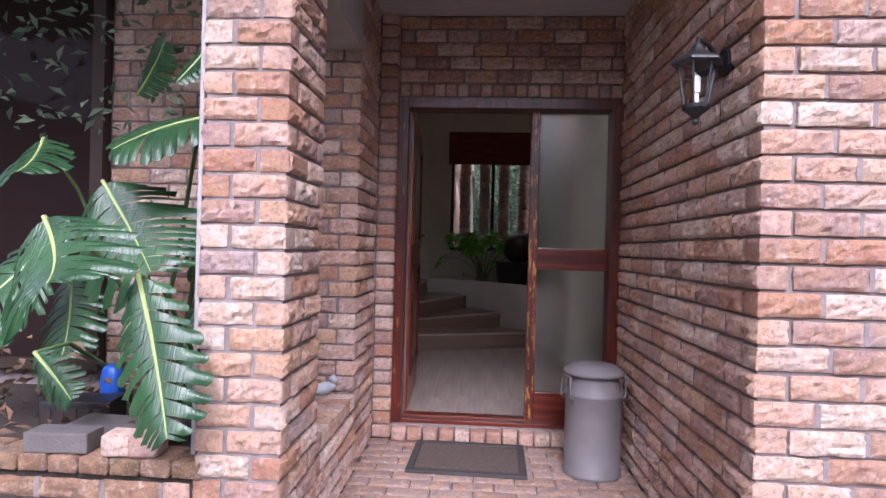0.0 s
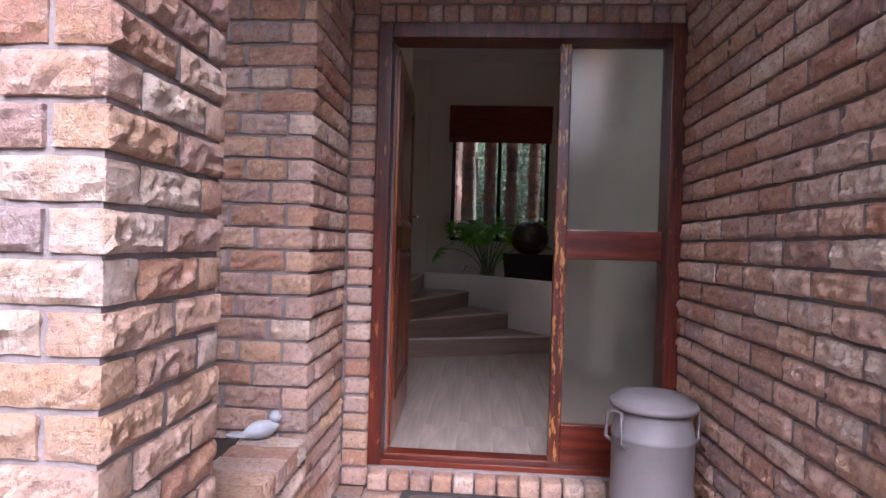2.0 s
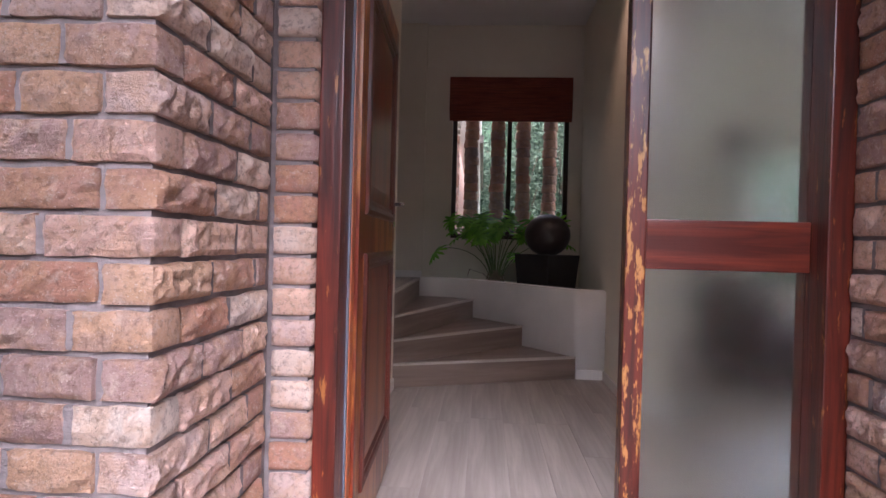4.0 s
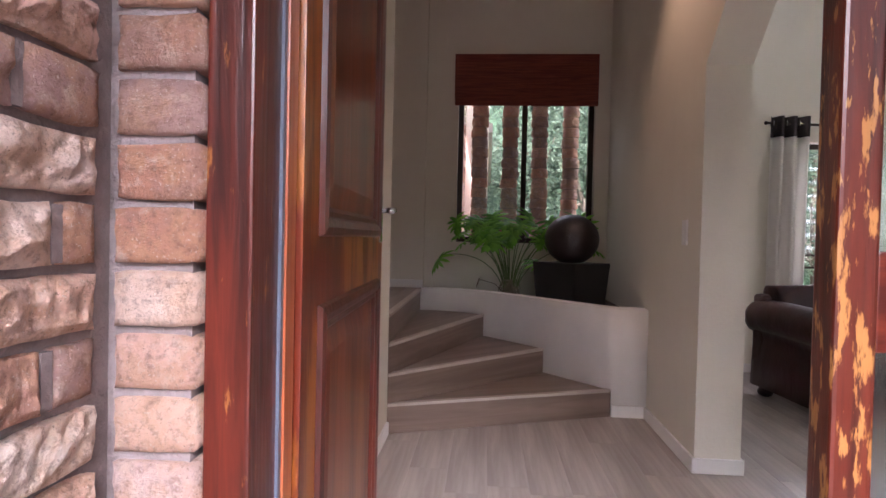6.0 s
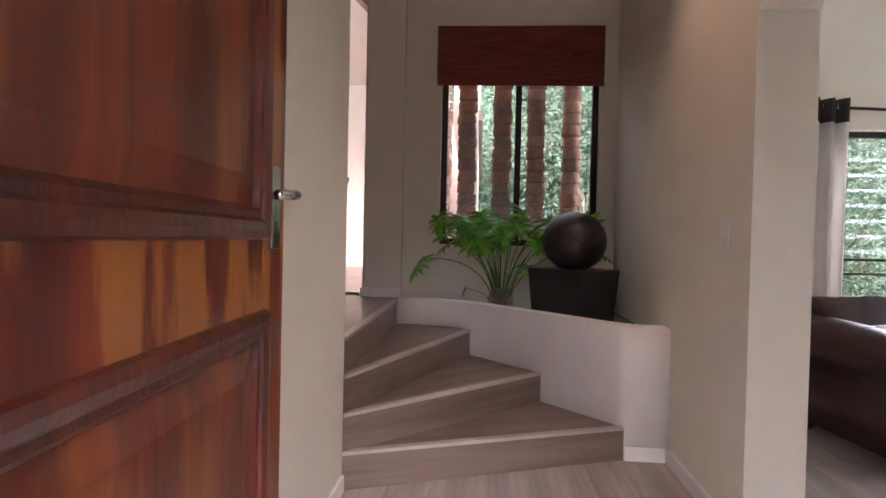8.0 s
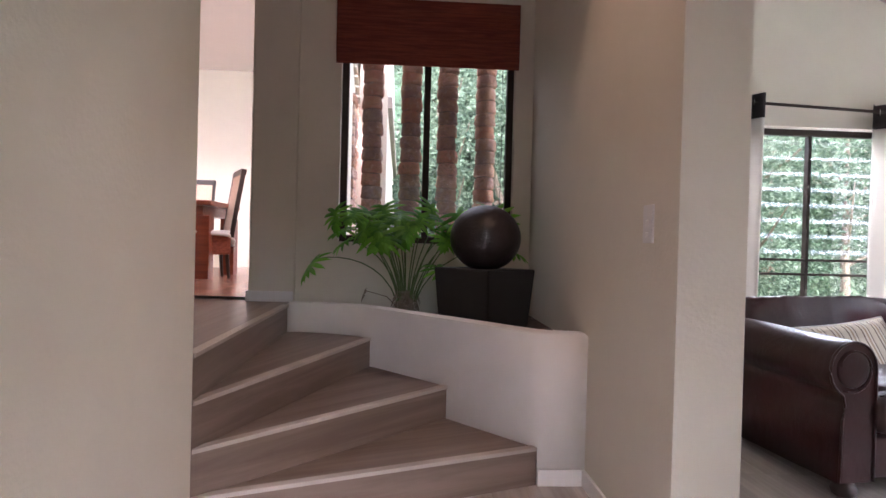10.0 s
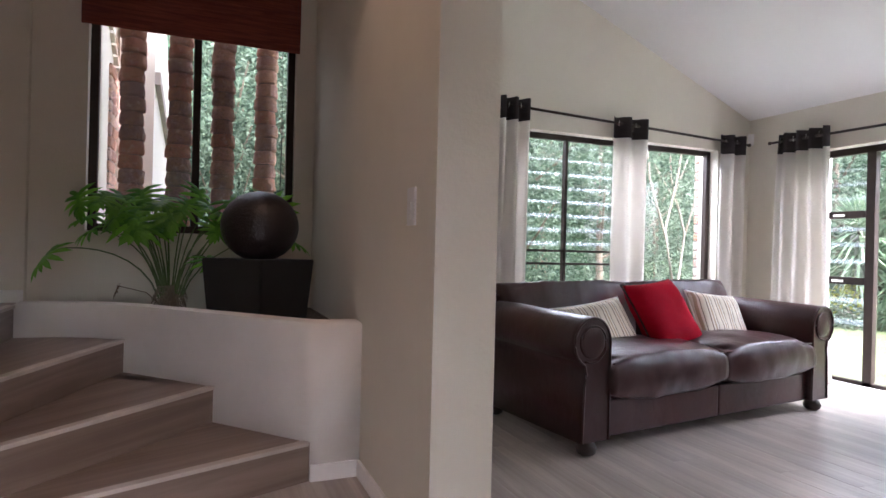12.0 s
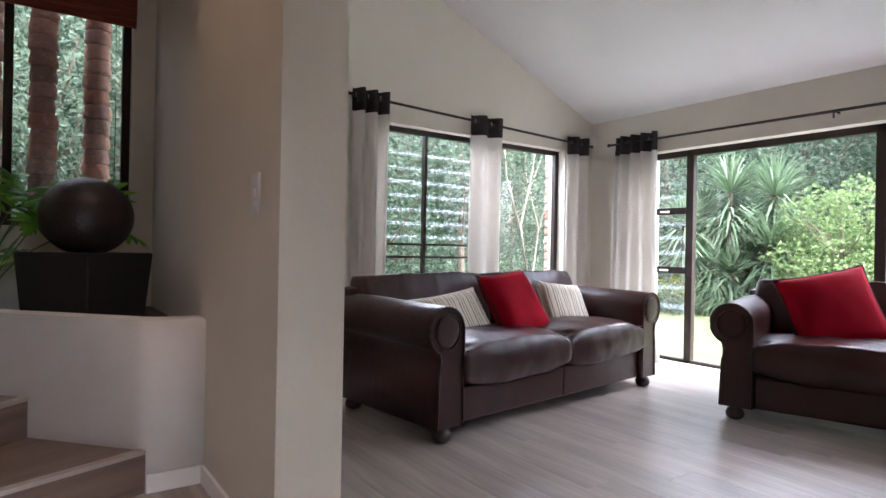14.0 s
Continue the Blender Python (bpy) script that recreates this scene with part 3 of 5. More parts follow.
def cushion(name, label, m, w, d, h, material, piping, seed=0.0):
    c = thing(name, label, "cushion", m)
    bm, rim = pillow(w, d, h, seed=seed)
    smooth(part("cover", bm, material, c))
    bm = bmesh.new()
    tube(bm, rim + rim[:1], 0.006, 6)
    smooth(part("piping", bm, piping, c))
    return c


# ---- bricks ----
rng = random.Random(5)


def brick_mesh(name, L, D, H, rough, material, seed):
    bm = bmesh.new()
    nx, ny, nz = max(3, round(L / 0.016)), max(3, round(D / 0.022)), 5
    def P(i, j, k):
        p = Vector((L * (i / nx - 0.5), D * (j / ny - 0.5), H * (k / nz - 0.5)))
        q = p.copy()
        ex = abs(p.x) > L / 2 - 1e-5
        ey = abs(p.y) > D / 2 - 1e-5
        ez = abs(p.z) > H / 2 - 1e-5
        n1 = 0.9 * noise.noise(Vector((p.x * 20 + seed * 7.1, p.y * 22, p.z * 34))) + 0.9 * noise.noise(Vector((p.x * 60 + seed, p.y * 60, p.z * 60))) + 0.8 * (0.35 - abs(noise.noise(Vector((p.x * 28 + seed * 3.3, 2.0, p.z * 30)))))
        edge = (ex + ey + ez >= 2)
        if ey:
            q.y += math.copysign(1, p.y) * (rough * (0.45 + n1) * (0.35 if edge else 1.0) - (0.004 if ez or ex else 0))
        if ex:
            q.x += math.copysign(1, p.x) * (rough * 0.35 * n1 - (0.003 if ez or ey else 0))
        if ez:
            q.z += math.copysign(1, p.z) * (0.004 * noise.noise(Vector((p.x * 18 + seed * 3, p.y * 9, p.z * 40 + seed))) - (0.003 if ey or ex else 0))
        return q
    cache = {}
    def V(i, j, k):
        key = (i, j, k)
        if key not in cache:
            cache[key] = bm.verts.new(P(i, j, k))
        return cache[key]
    for i in range(nx):
        for k in range(nz):
            bm.faces.new((V(i, 0, k), V(i + 1, 0, k), V(i + 1, 0, k + 1), V(i, 0, k + 1)))
        for j in range(ny):
            bm.faces.new((V(i, j, nz), V(i + 1, j, nz), V(i + 1, j + 1, nz), V(i, j + 1, nz)))
            bm.faces.new((V(i, j, 0), V(i, j + 1, 0), V(i + 1, j + 1, 0), V(i + 1, j, 0)))
    for j in range(ny):
        for k in range(nz):
            bm.faces.new((V(0, j, k), V(0, j, k + 1), V(0, j + 1, k + 1), V(0, j + 1, k)))
            bm.faces.new((V(nx, j, k), V(nx, j + 1, k), V(nx, j + 1, k + 1), V(nx, j, k + 1)))
    me = bpy.data.meshes.new(name)
    bm.to_mesh(me)
    bm.free()
    me.polygons.foreach_set("use_smooth", [rough < 0.006] * len(me.polygons))
    me.materials.append(material)
    return me


C, BL, BD, BH = 0.0855, 0.212, 0.098, 0.0775
ROCK = [brick_mesh("brick", BL, BD, BH, 0.0095, BRICK, i) for i in range(16)]
SMOOTHER = [brick_mesh("brick", BD, BD, BH, 0.004, BRICK, 30 + i) for i in range(6)]
FLAT = [brick_mesh("brick", BL, 0.1, 0.06, 0.003, PAVER, 50 + i) for i in range(5)]


def brick(parent, mesh, x, y, z, turn, sx=1.0, name="brick"):
    o = new(name, mesh)
    o.parent = parent
    o.matrix_local = pose(x, y, z, rng.uniform(-0.8, 0.8), rng.uniform(-0.8, 0.8), turn + rng.uniform(-0.8, 0.8)) @ Matrix.Diagonal((sx, 1, 1, 1))
    return o


def lay(parent, p0, d, nrm, length, z0, z1, first, last=0, rocks=None):
    """Lays stretchers along a face. first, last: 1 where even courses leave room for the return's header at that end, 2 where odd ones do, 0 for none."""
    J = 0.010
    plugs = bmesh.new()
    for k in range(int((z1 - z0) / C + 0.3)):
        z = z0 + C * k + C / 2
        odd = k % 2
        a = (BD + J) if (first == 1 and not odd) or (first == 2 and odd) else 0.0
        e = length - ((BD + J) if (last == 1 and not odd) or (last == 2 and odd) else 0.0)
        s = a
        lead = first == 0 and odd
        while s < e - 0.03:
            want = BD * rng.uniform(0.9, 1.2) if lead else BL * rng.uniform(0.86, 1.12)
            lead = False
            if e - s - want < 0.06:
                want = e - s
            want = min(want, 0.27)
            mesh = rng.choice(SMOOTHER if want < 0.14 else rocks or ROCK)
            nat = BD if want < 0.14 else BL
            proud = rng.uniform(-0.003, 0.004)
            c = s + want / 2
            turn = math.degrees(math.atan2(d[1], d[0])) + (180 if d[1] * nrm[0] - d[0] * nrm[1] < 0 else 0)
            x = p0[0] + d[0] * c - nrm[0] * (BD / 2 - proud)
            y = p0[1] + d[1] * c - nrm[1] * (BD / 2 - proud)
            brick(parent, mesh, x, y, z, turn, want / nat)
            if s + want < e - 0.02:
                m0, m1 = s + want - 0.004, s + want + J + 0.004
                u = [(p0[0] + d[0] * q - nrm[0] * dd, p0[1] + d[1] * q - nrm[1] * dd) for q, dd in ((m0, 0.003), (m1, 0.003), (m1, 0.05), (m0, 0.05))]
                prism(plugs, u, z - BH / 2 + 0.004, z + BH / 2 - 0.004)
            s += want + J
    bmesh.ops.recalc_face_normals(plugs, faces=plugs.faces[:])
    part("mortar_joint", plugs, MORTAR, parent, kind="stuff")


# ---- small structure: skirting, floor planks, nosings ----
sk = [(XR - 0.014, XR, 5.97, 6.83), (XR - 0.014, XR + 0.234, 5.956, 5.969), (XR + 0.221, XR + 0.234, 5.97, 8.36), (0.89, XR - 0.015, 6.825, 6.837),
      (XL, XL + 0.014, 3.99, 6.30)]
for a in sk:
    boxes("baseboard", [(*a, F, F + 0.075)], SKIRT, kind="structure", bevel=0.003)
for a in ((1.35, 5.29, 8.346, 8.359), (5.286, 5.299, 7.82, 8.34)):
    boxes("baseboard", [(*a, F, F + 0.075)], SKIRT, kind="structure", bevel=0.003)
boxes("baseboard", [(-0.784, -0.476, 8.126, 8.139, TOP, TOP + 0.07)], SKIRT, kind="structure", bevel=0.003)

for i in range(4):
    z1 = F + 0.17 * (i + 1)
    a, b2 = Vector((*PIV, z1)), Vector((*ENDS[i], z1))
    d = (b2 - a).normalized()
    nn = Vector((d.y, -d.x, 0))
    bm = bmesh.new()
    q = [a + nn * 0.008, b2 + nn * 0.008, b2 - nn * 0.032, a - nn * 0.032 + d * 0.02]
    prism(bm, [(p.x, p.y) for p in q], z1 - 0.012, z1 + 0.004)
    part("nosing", bm, NOSE, st)

planks = bpy.data.objects["floor"]
PLANK = wood_material("laminate_plank", (0.30, 0.25, 0.215), (0.42, 0.365, 0.32), None, 0.30, axis="Y", grain=16, coat=0.0, kind="Object")
n = PLANK.node_tree
b = n.nodes["Principled BSDF"]
old = b.inputs["Base Color"].links[0].from_socket
tint = ramp(n, obj_random(n), [(0, (0.92, 0.92, 0.93)), (1, (1.06, 1.05, 1.04))])
n.links.new(mix(n, 1.0, old, tint, "MULTIPLY"), b.inputs["Base Color"])


def plank_rows(x0, x1, y0, y1):
    w = 0.19
    bm = bmesh.new()
    box(bm, -w / 2 + 0.0008, w / 2 - 0.0008, -0.6, 0.6, -0.005, 0.0)
    me = bpy.data.meshes.new("plank")
    bm.to_mesh(me)
    bm.free()
    me.materials.append(PLANK)
    x, k = x0, 0
    while x < x1 - 0.02:
        ww = min(w, x1 - x)
        y = y0 - rng.uniform(0, 1.1)
        while y < y1:
            a, e = max(y, y0), min(y + 1.2, y1)
            if e - a > 0.03:
                o = new("plank", me)
                o.parent = planks
                o.location, o.scale = (x + ww / 2, (a + e) / 2, F), (ww / w, (e - a - 0.0008) / 1.2, 1)
            y += 1.2
        x += w


# ---- door hardware ----
leaf = bpy.data.objects["door_leaf"]
boxes("lock_plate", [(0.838, 0.885, -0.027, -0.020, 1.225, 1.378)], CHROME, leaf, "chrome lock plate", bevel=0.002)
boxes("keyhole", [(0.857, 0.866, -0.0285, -0.0271, 1.255, 1.275)], BLACK, leaf, "dark keyhole")
bm = bmesh.new()
tube(bm, [(0.862, -0.02, 1.325), (0.862, -0.06, 1.325), (0.847, -0.068, 1.325), (0.742, -0.068, 1.318)], 0.009, 10)
smooth(part("door_handle", bm, CHROME, leaf, "chrome lever handle"))
bm = bmesh.new()
tube(bm, [(0.86, 0.02, 1.325), (0.86, 0.062, 1.325), (0.845, 0.068, 1.325), (0.74, 0.068, 1.318)], 0.009, 10)
smooth(part("door_handle", bm, CHROME, leaf, "chrome lever handle"))
boxes("lock_edge", [(0.9301, 0.932, -0.01, 0.012, 1.20, 1.42)], CHROME, leaf)


# ---- niche ----
def roman_blind():
    t = thing("roman_blind", "rust red fabric roman blind drawn up above the stair window", "blind")
    x0, x1 = -0.236, 1.00
    rows = [(8.160, 2.49, 2.845), (8.150, 2.46, 2.56), (8.140, 2.43, 2.52), (8.130, 2.405, 2.49), (8.120, 2.39, 2.46)]
    for i, (y, z0, z1) in enumerate(rows):
        boxes("fold" if i else "panel", [(x0 + 0.002 * i, x1 - 0.002 * i, y, y + (0.035 if i == 0 else 0.009), z0, z1)], BLIND, t, bevel=0.003)
    for i in range(5):
        z = 2.53 + i * 0.06
        boxes("seam", [(x0, x1, 8.156, 8.16, z, z + 0.005)], BLIND, t)
    return t


roman_blind()
bm = bmesh.new()
tube(bm, [(0.90, 8.245, 2.45), (0.905, 8.24, 1.9), (0.90, 8.245, 1.28)], 0.003, 6)
part("blind_cord", bm, BLACK, bpy.data.objects["roman_blind"])

fountain = thing("water_feature", "dark round stone ball on a matt black tapered plinth", "water feature", pose(0.725, 7.60, 0.74, 0, 0, 42))
bm = bmesh.new()
lo = [bm.verts.new((x * 0.185, y * 0.185, 0)) for x, y in ((-1, -1), (1, -1), (1, 1), (-1, 1))]
hi = [bm.verts.new((x * 0.21, y * 0.21, 0.335)) for x, y in ((-1, -1), (1, -1), (1, 1), (-1, 1))]
bm.faces.new(lo[::-1]), bm.faces.new(hi)
for i in range(4):
    bm.faces.new((lo[i], lo[(i + 1) % 4], hi[(i + 1) % 4], hi[i]))
bmesh.ops.bevel(bm, geom=bm.edges[:], offset=0.006, segments=2, affect="EDGES")
part("plinth", bm, BOX_B, fountain, "matt black plinth")
bm = bmesh.new()
bmesh.ops.create_uvsphere(bm, u_segments=40, v_segments=24, radius=0.206)
for v in bm.verts:
    v.co.z = v.co.z * 0.93 + 0.512
smooth(part("ball", bm, STONE_B, fountain, "dark polished stone ball"))


def leaf_blade(bm, m, length, width, lobes=6):
    """A deeply cut leaf: narrow pointed fingers spread from a short midrib, the outer ones drooping."""
    fingers = []
    for s in (-1, 1):
        for i in range(lobes):
            t = i / (lobes - 1)
            fingers.append((s, length * (0.02 + 0.55 * t), radians(128 - 104 * t), width * (0.42 + 0.42 * math.sin(math.pi * min(1, t + 0.22)))))
    fingers.append((1, length * 0.55, 0.0, length * 0.5))
    for s, y, ang, L in fingers:
        dx, dy = s * math.sin(ang), math.cos(ang)
        nx, ny = dy, -dx
        w = max(0.007, length * 0.085)
        rows = []
        for f, k in ((0.0, 0.75), (0.35, 1.0), (0.7, 0.85), (1.0, 0.0)):
            z = 0.10 * L * f - 0.42 * L * f * f
            c = (dx * L * f, y + dy * L * f, z)
            if k:
                rows.append([bm.verts.new(m @ Vector((c[0] + nx * w * k * q, c[1] + ny * w * k * q, z - 0.15 * w * abs(q)))) for q in (-1, 0, 1)])
            else:
                rows.append([bm.verts.new(m @ Vector(c))])
        for a, b in zip(rows, rows[1:]):
            if len(b) == 1:
                bm.faces.new((a[0], a[1], b[0])), bm.faces.new((a[1], a[2], b[0]))
            else:
                bm.faces.new((a[0], a[1], b[1], b[0])), bm.faces.new((a[1], a[2], b[2], b[1]))
    a = [bm.verts.new(m @ Vector(q)) for q in ((-length * 0.05, 0, 0), (length * 0.05, 0, 0), (length * 0.07, length * 0.5, 0.002), (-length * 0.07, length * 0.5, 0.002))]
    bm.faces.new(a)


def philodendron():
    t = thing("potted_plant", "bright green cut-leaf foliage plant growing in the white planter", "plant", pose(0.27, 7.93, 0.74))
    r = random.Random(3)
    tips = [(-0.50, -0.08, 0.36), (-0.41, -0.02, 0.66), (-0.33, 0.0, 0.56), (-0.22, -0.04, 0.66), (-0.14, 0.03, 0.70), (-0.16, -0.08, 0.59), (-0.03, -0.06, 0.66), (-0.06, 0.0, 0.55),
            (-0.24, -0.08, 0.60), (0.13, -0.02, 0.71), (0.19, -0.06, 0.62), (0.25, -0.03, 0.58), (0.28, -0.10, 0.66), (0.45, -0.08, 0.70), (0.54, -0.02, 0.47), (0.17, -0.12, 0.33), (-0.34, 0.0, 0.48), (0.36, -0.05, 0.56), (-0.10, -0.12, 0.50), (-0.28, -0.12, 0.66), (-0.19, -0.14, 0.54), (0.22, -0.12, 0.52), (0.08, -0.08, 0.64), (0.48, -0.14, 0.66), (-0.02, -0.14, 0.60)]
    for x, y, z in [(x * 1.12, y, z) for x, y, z in tips]:
        low = z < 0.40
        bm = bmesh.new()
        p0, p3 = Vector((x * 0.10, y * 0.2, 0.10)), Vector((x, y, z))
        p1, p2 = Vector((x * 0.25, y * 0.3, 0.30 + z * 0.15)), Vector((x * 0.72, y * 0.8, z * 0.97 + (0.05 if low else 0)))
        pts = [p0 * (1 - a) ** 3 + p1 * 3 * a * (1 - a) ** 2 + p2 * 3 * a * a * (1 - a) + p3 * a ** 3 for a in [q / 8 for q in range(9)]]
        tube(bm, pts, 0.0048, 5, 0.0028)
        part("stem", bm, STEM, t)
        bm = bmesh.new()
        out = math.degrees(math.atan2(y - 0.65, x * 1.1)) - 90 + r.uniform(-35, 35)
        size = r.uniform(0.16, 0.21)
        leaf_blade(bm, pose(x, y, z, r.uniform(-70, -22), r.uniform(-30, 30), out), size, size * 0.92)
        part("leaf", bm, FERN, t)
    bm = bmesh.new()
    leaf_blade(bm, pose(-0.26, -0.06, 0.16, -70, 20, 100), 0.07, 0.06, 4)
    part("leaf", bm, DEADLEAF, t, "small dry brown leaf")
    bm = bmesh.new()
    tube(bm, [(-0.02, 0, 0.03), (-0.12, -0.02, 0.13), (-0.26, -0.06, 0.17)], 0.003, 5, 0.002)
    part("stem", bm, DEADLEAF, t, "dry brown stem")
    bm = bmesh.new()
    for i in range(110):
        a, h = r.uniform(0, 6.28), r.uniform(0.02, 0.17)
        p = Vector((math.cos(a) * 0.035, math.sin(a) * 0.035, h))
        tube(bm, [p, p + Vector((math.cos(a) * 0.035, math.sin(a) * 0.035, 0.0)), p + Vector((math.cos(a) * 0.06, math.sin(a) * 0.06, -0.05 - r.random() * 0.03))], 0.004, 4, 0.001)
    lathe(bm, [(0.045, 0), (0.05, 0.06), (0.035, 0.17)], 8)
    part("root_crown", bm, BARK, t, "brown shaggy root crown")
    return t


philodendron()
for i, (x, y, a) in enumerate(((0.92, 7.16, 30), (1.0, 7.3, 100), (0.8, 7.2, 200), (0.6, 7.5, 60))):
    bm = bmesh.new()
    leaf_blade(bm, pose(0, 0, 0.03, -10, 20, 0), 0.09, 0.07, 5)
    t = thing("fallen_leaf", "dry brown leaf lying on the planter soil", "leaf", pose(x, y, 0.742, 0, 0, a), "dry leaves on the planter soil")
    part("blade", bm, DEADLEAF, t)

s = thing("light_switch", "white plastic wall switch plate on the cream wall", "light switch", pose(XR, 6.19, 1.30))
boxes("plate", [(-0.009, 0, -0.038, 0.038, -0.066, 0.066)], PLASTIC, s, bevel=0.002)
boxes("rocker", [(-0.013, -0.0091, -0.010, 0.010, -0.012, 0.014)], SKIRT, s, bevel=0.002)
boxes("rocker", [(-0.011, -0.0091, -0.010, 0.010, -0.046, -0.028)], SKIRT, s, bevel=0.002)
s = thing("downlight", "white recessed downlight in the hall ceiling", "ceiling light", pose(0.80, 6.2, 3.37))
bm = bmesh.new()
lathe(bm, [(0.052, -0.004), (0.06, 0.0), (0.06, 0.01), (0.04, 0.01)], 24)
part("ring", bm, SKIRT, s)
s = thing("alarm_sensor", "small white plastic alarm sensor high in the room corner", "sensor", pose(5.24, 8.30, 2.26, 0, 0, 45))
boxes("casing", [(-0.03, 0.03, -0.03, 0.02, -0.05, 0.05)], PLASTIC, s, bevel=0.008)

# brick columns outside the niche window
ring_mesh = []
for i in range(6):
    bm = bmesh.new()
    r0 = 0.074 + 0.003 * (i % 3)
    lathe(bm, [(r0 * 0.86, -0.0455), (r0 * 0.97, -0.041), (r0 * 1.02, -0.030), (r0 * 1.0, 0.0), (r0 * 0.95, 0.030), (r0 * 0.91, 0.041), (r0 * 0.82, 0.0455)], 14)
    for v in bm.verts:
        v.co += Vector((noise.noise(v.co * 30 + Vector((i, 0, 0))), noise.noise(v.co * 30 + Vector((0, i, 5))), 0.5 * noise.noise(v.co * 18 + Vector((3, i, 5))))) * 0.009
    me = bpy.data.meshes.new("brick")
    bm.to_mesh(me)
    bm.free()
    me.polygons.foreach_set("use_smooth", [True] * len(me.polygons))
    me.materials.append(COLUMN_BRICK)
    ring_mesh.append(me)
for x in (-0.013, 0.273, 0.55, 0.84):
    c = thing("brick_column", "slim round column of stacked rounded red-brown bricks outside the stair window", "column", pose(x, 8.64, 0), "brick columns outside the window")
    bm = bmesh.new()
    lathe(bm, [(0.058, -0.02), (0.058, 3.1)], 12)
    part("mortar_core", bm, MORTAR, c)
    for k in range(25):
        o = new("brick", rng.choice(ring_mesh))
        o.parent = c
        o.matrix_local = pose(rng.uniform(-0.006, 0.006), rng.uniform(-0.004, 0.004), 0.72 + k * 0.0955, rng.uniform(-1.5, 1.5), rng.uniform(-1.5, 1.5), rng.uniform(0, 360))
boxes("wall_column_base", [(-0.5, 1.33, 8.44, 8.9, -0.02, 0.67)], MORTAR, kind="structure")


# ---- living room ----
def scroll_profile(z_top, r):
    """Front outline of a rolled arm, in x (outwards positive) and z."""
    cx, cz = 0.02, z_top - r
    pts = [(-0.105, 0.0), (-0.105, z_top * 0.4)]
    for i in range(19):
        a = radians(180 - 245 * i / 18)
        pts.append((cx + r * math.cos(a), cz + r * math.sin(a)))
    pts += [(0.062, z_top - 2 * r - 0.035), (0.072, z_top - 2 * r - 0.10), (0.082, 0.0)]
    return pts


def crown_cushion(w, d, h, seed, pleats=0.0, tall=False):
    """A stuffed leather cushion: boxed sides, crowned faces, soft dents and gathered pleats."""
    bm = bmesh.new()
    bmesh.ops.create_cube(bm, size=1.0)
    bmesh.ops.subdivide_edges(bm, edges=bm.edges[:], cuts=31, use_grid_fill=True)
    for v in bm.verts:
        u = v.co * 2
        q = [math.copysign(abs(c) ** 1.0, c) for c in u]
        f = [1 - abs(c) ** 6 for c in q]
        x, y, z = q
        rx = 1 - 0.10 * (1 - f[1]) * (1 - f[2]) - 0.035 * (1 - f[1]) - 0.03 * (1 - f[2])
        ry = 1 - 0.12 * (1 - f[0]) * (1 - f[2]) - 0.05 * (1 - f[0]) * (1 - f[2])
        rz = 1 - 0.15 * (1 - f[0]) * (1 - f[1])
        flat = (1 - x * x * 0.8) * ((1 - z * z * 0.7) if tall else (1 - y * y * 0.7))
        p = Vector((x * rx * w / 2, y * ry * d / 2 * (1 + (0.30 * flat if tall else 0)), z * rz * h / 2 * (1 + (0 if tall else 0.48 * flat * (z > 0)))))
        if abs(y) > 0.9 and not tall:
            p.y += math.copysign(0.028 * (1 - z * z) * (1 - x * x * 0.5), y)
        k = noise.noise(Vector((p.x * 5 + seed, p.y * 6, p.z * 5)))
        g = noise.noise(Vector((p.x * 14 + seed, p.y * 9, p.z * 6)))
        out = v.co.normalized()
        crease = noise.noise(Vector((p.x * 22 + seed, p.y * 9 + 3 * k, p.z * 9)))
        p += out * (0.013 * k + 0.006 * g + 0.003 * (0.3 - abs(crease)))
        if pleats:
            edge = max(0.0, z if tall else abs(x)) ** 2
            p += out * pleats * edge * math.sin((p.x if tall else p.y) * 95 + 5 * noise.noise(Vector((p.x * 6, p.y * 4, seed))))
        v.co = p
    return bm


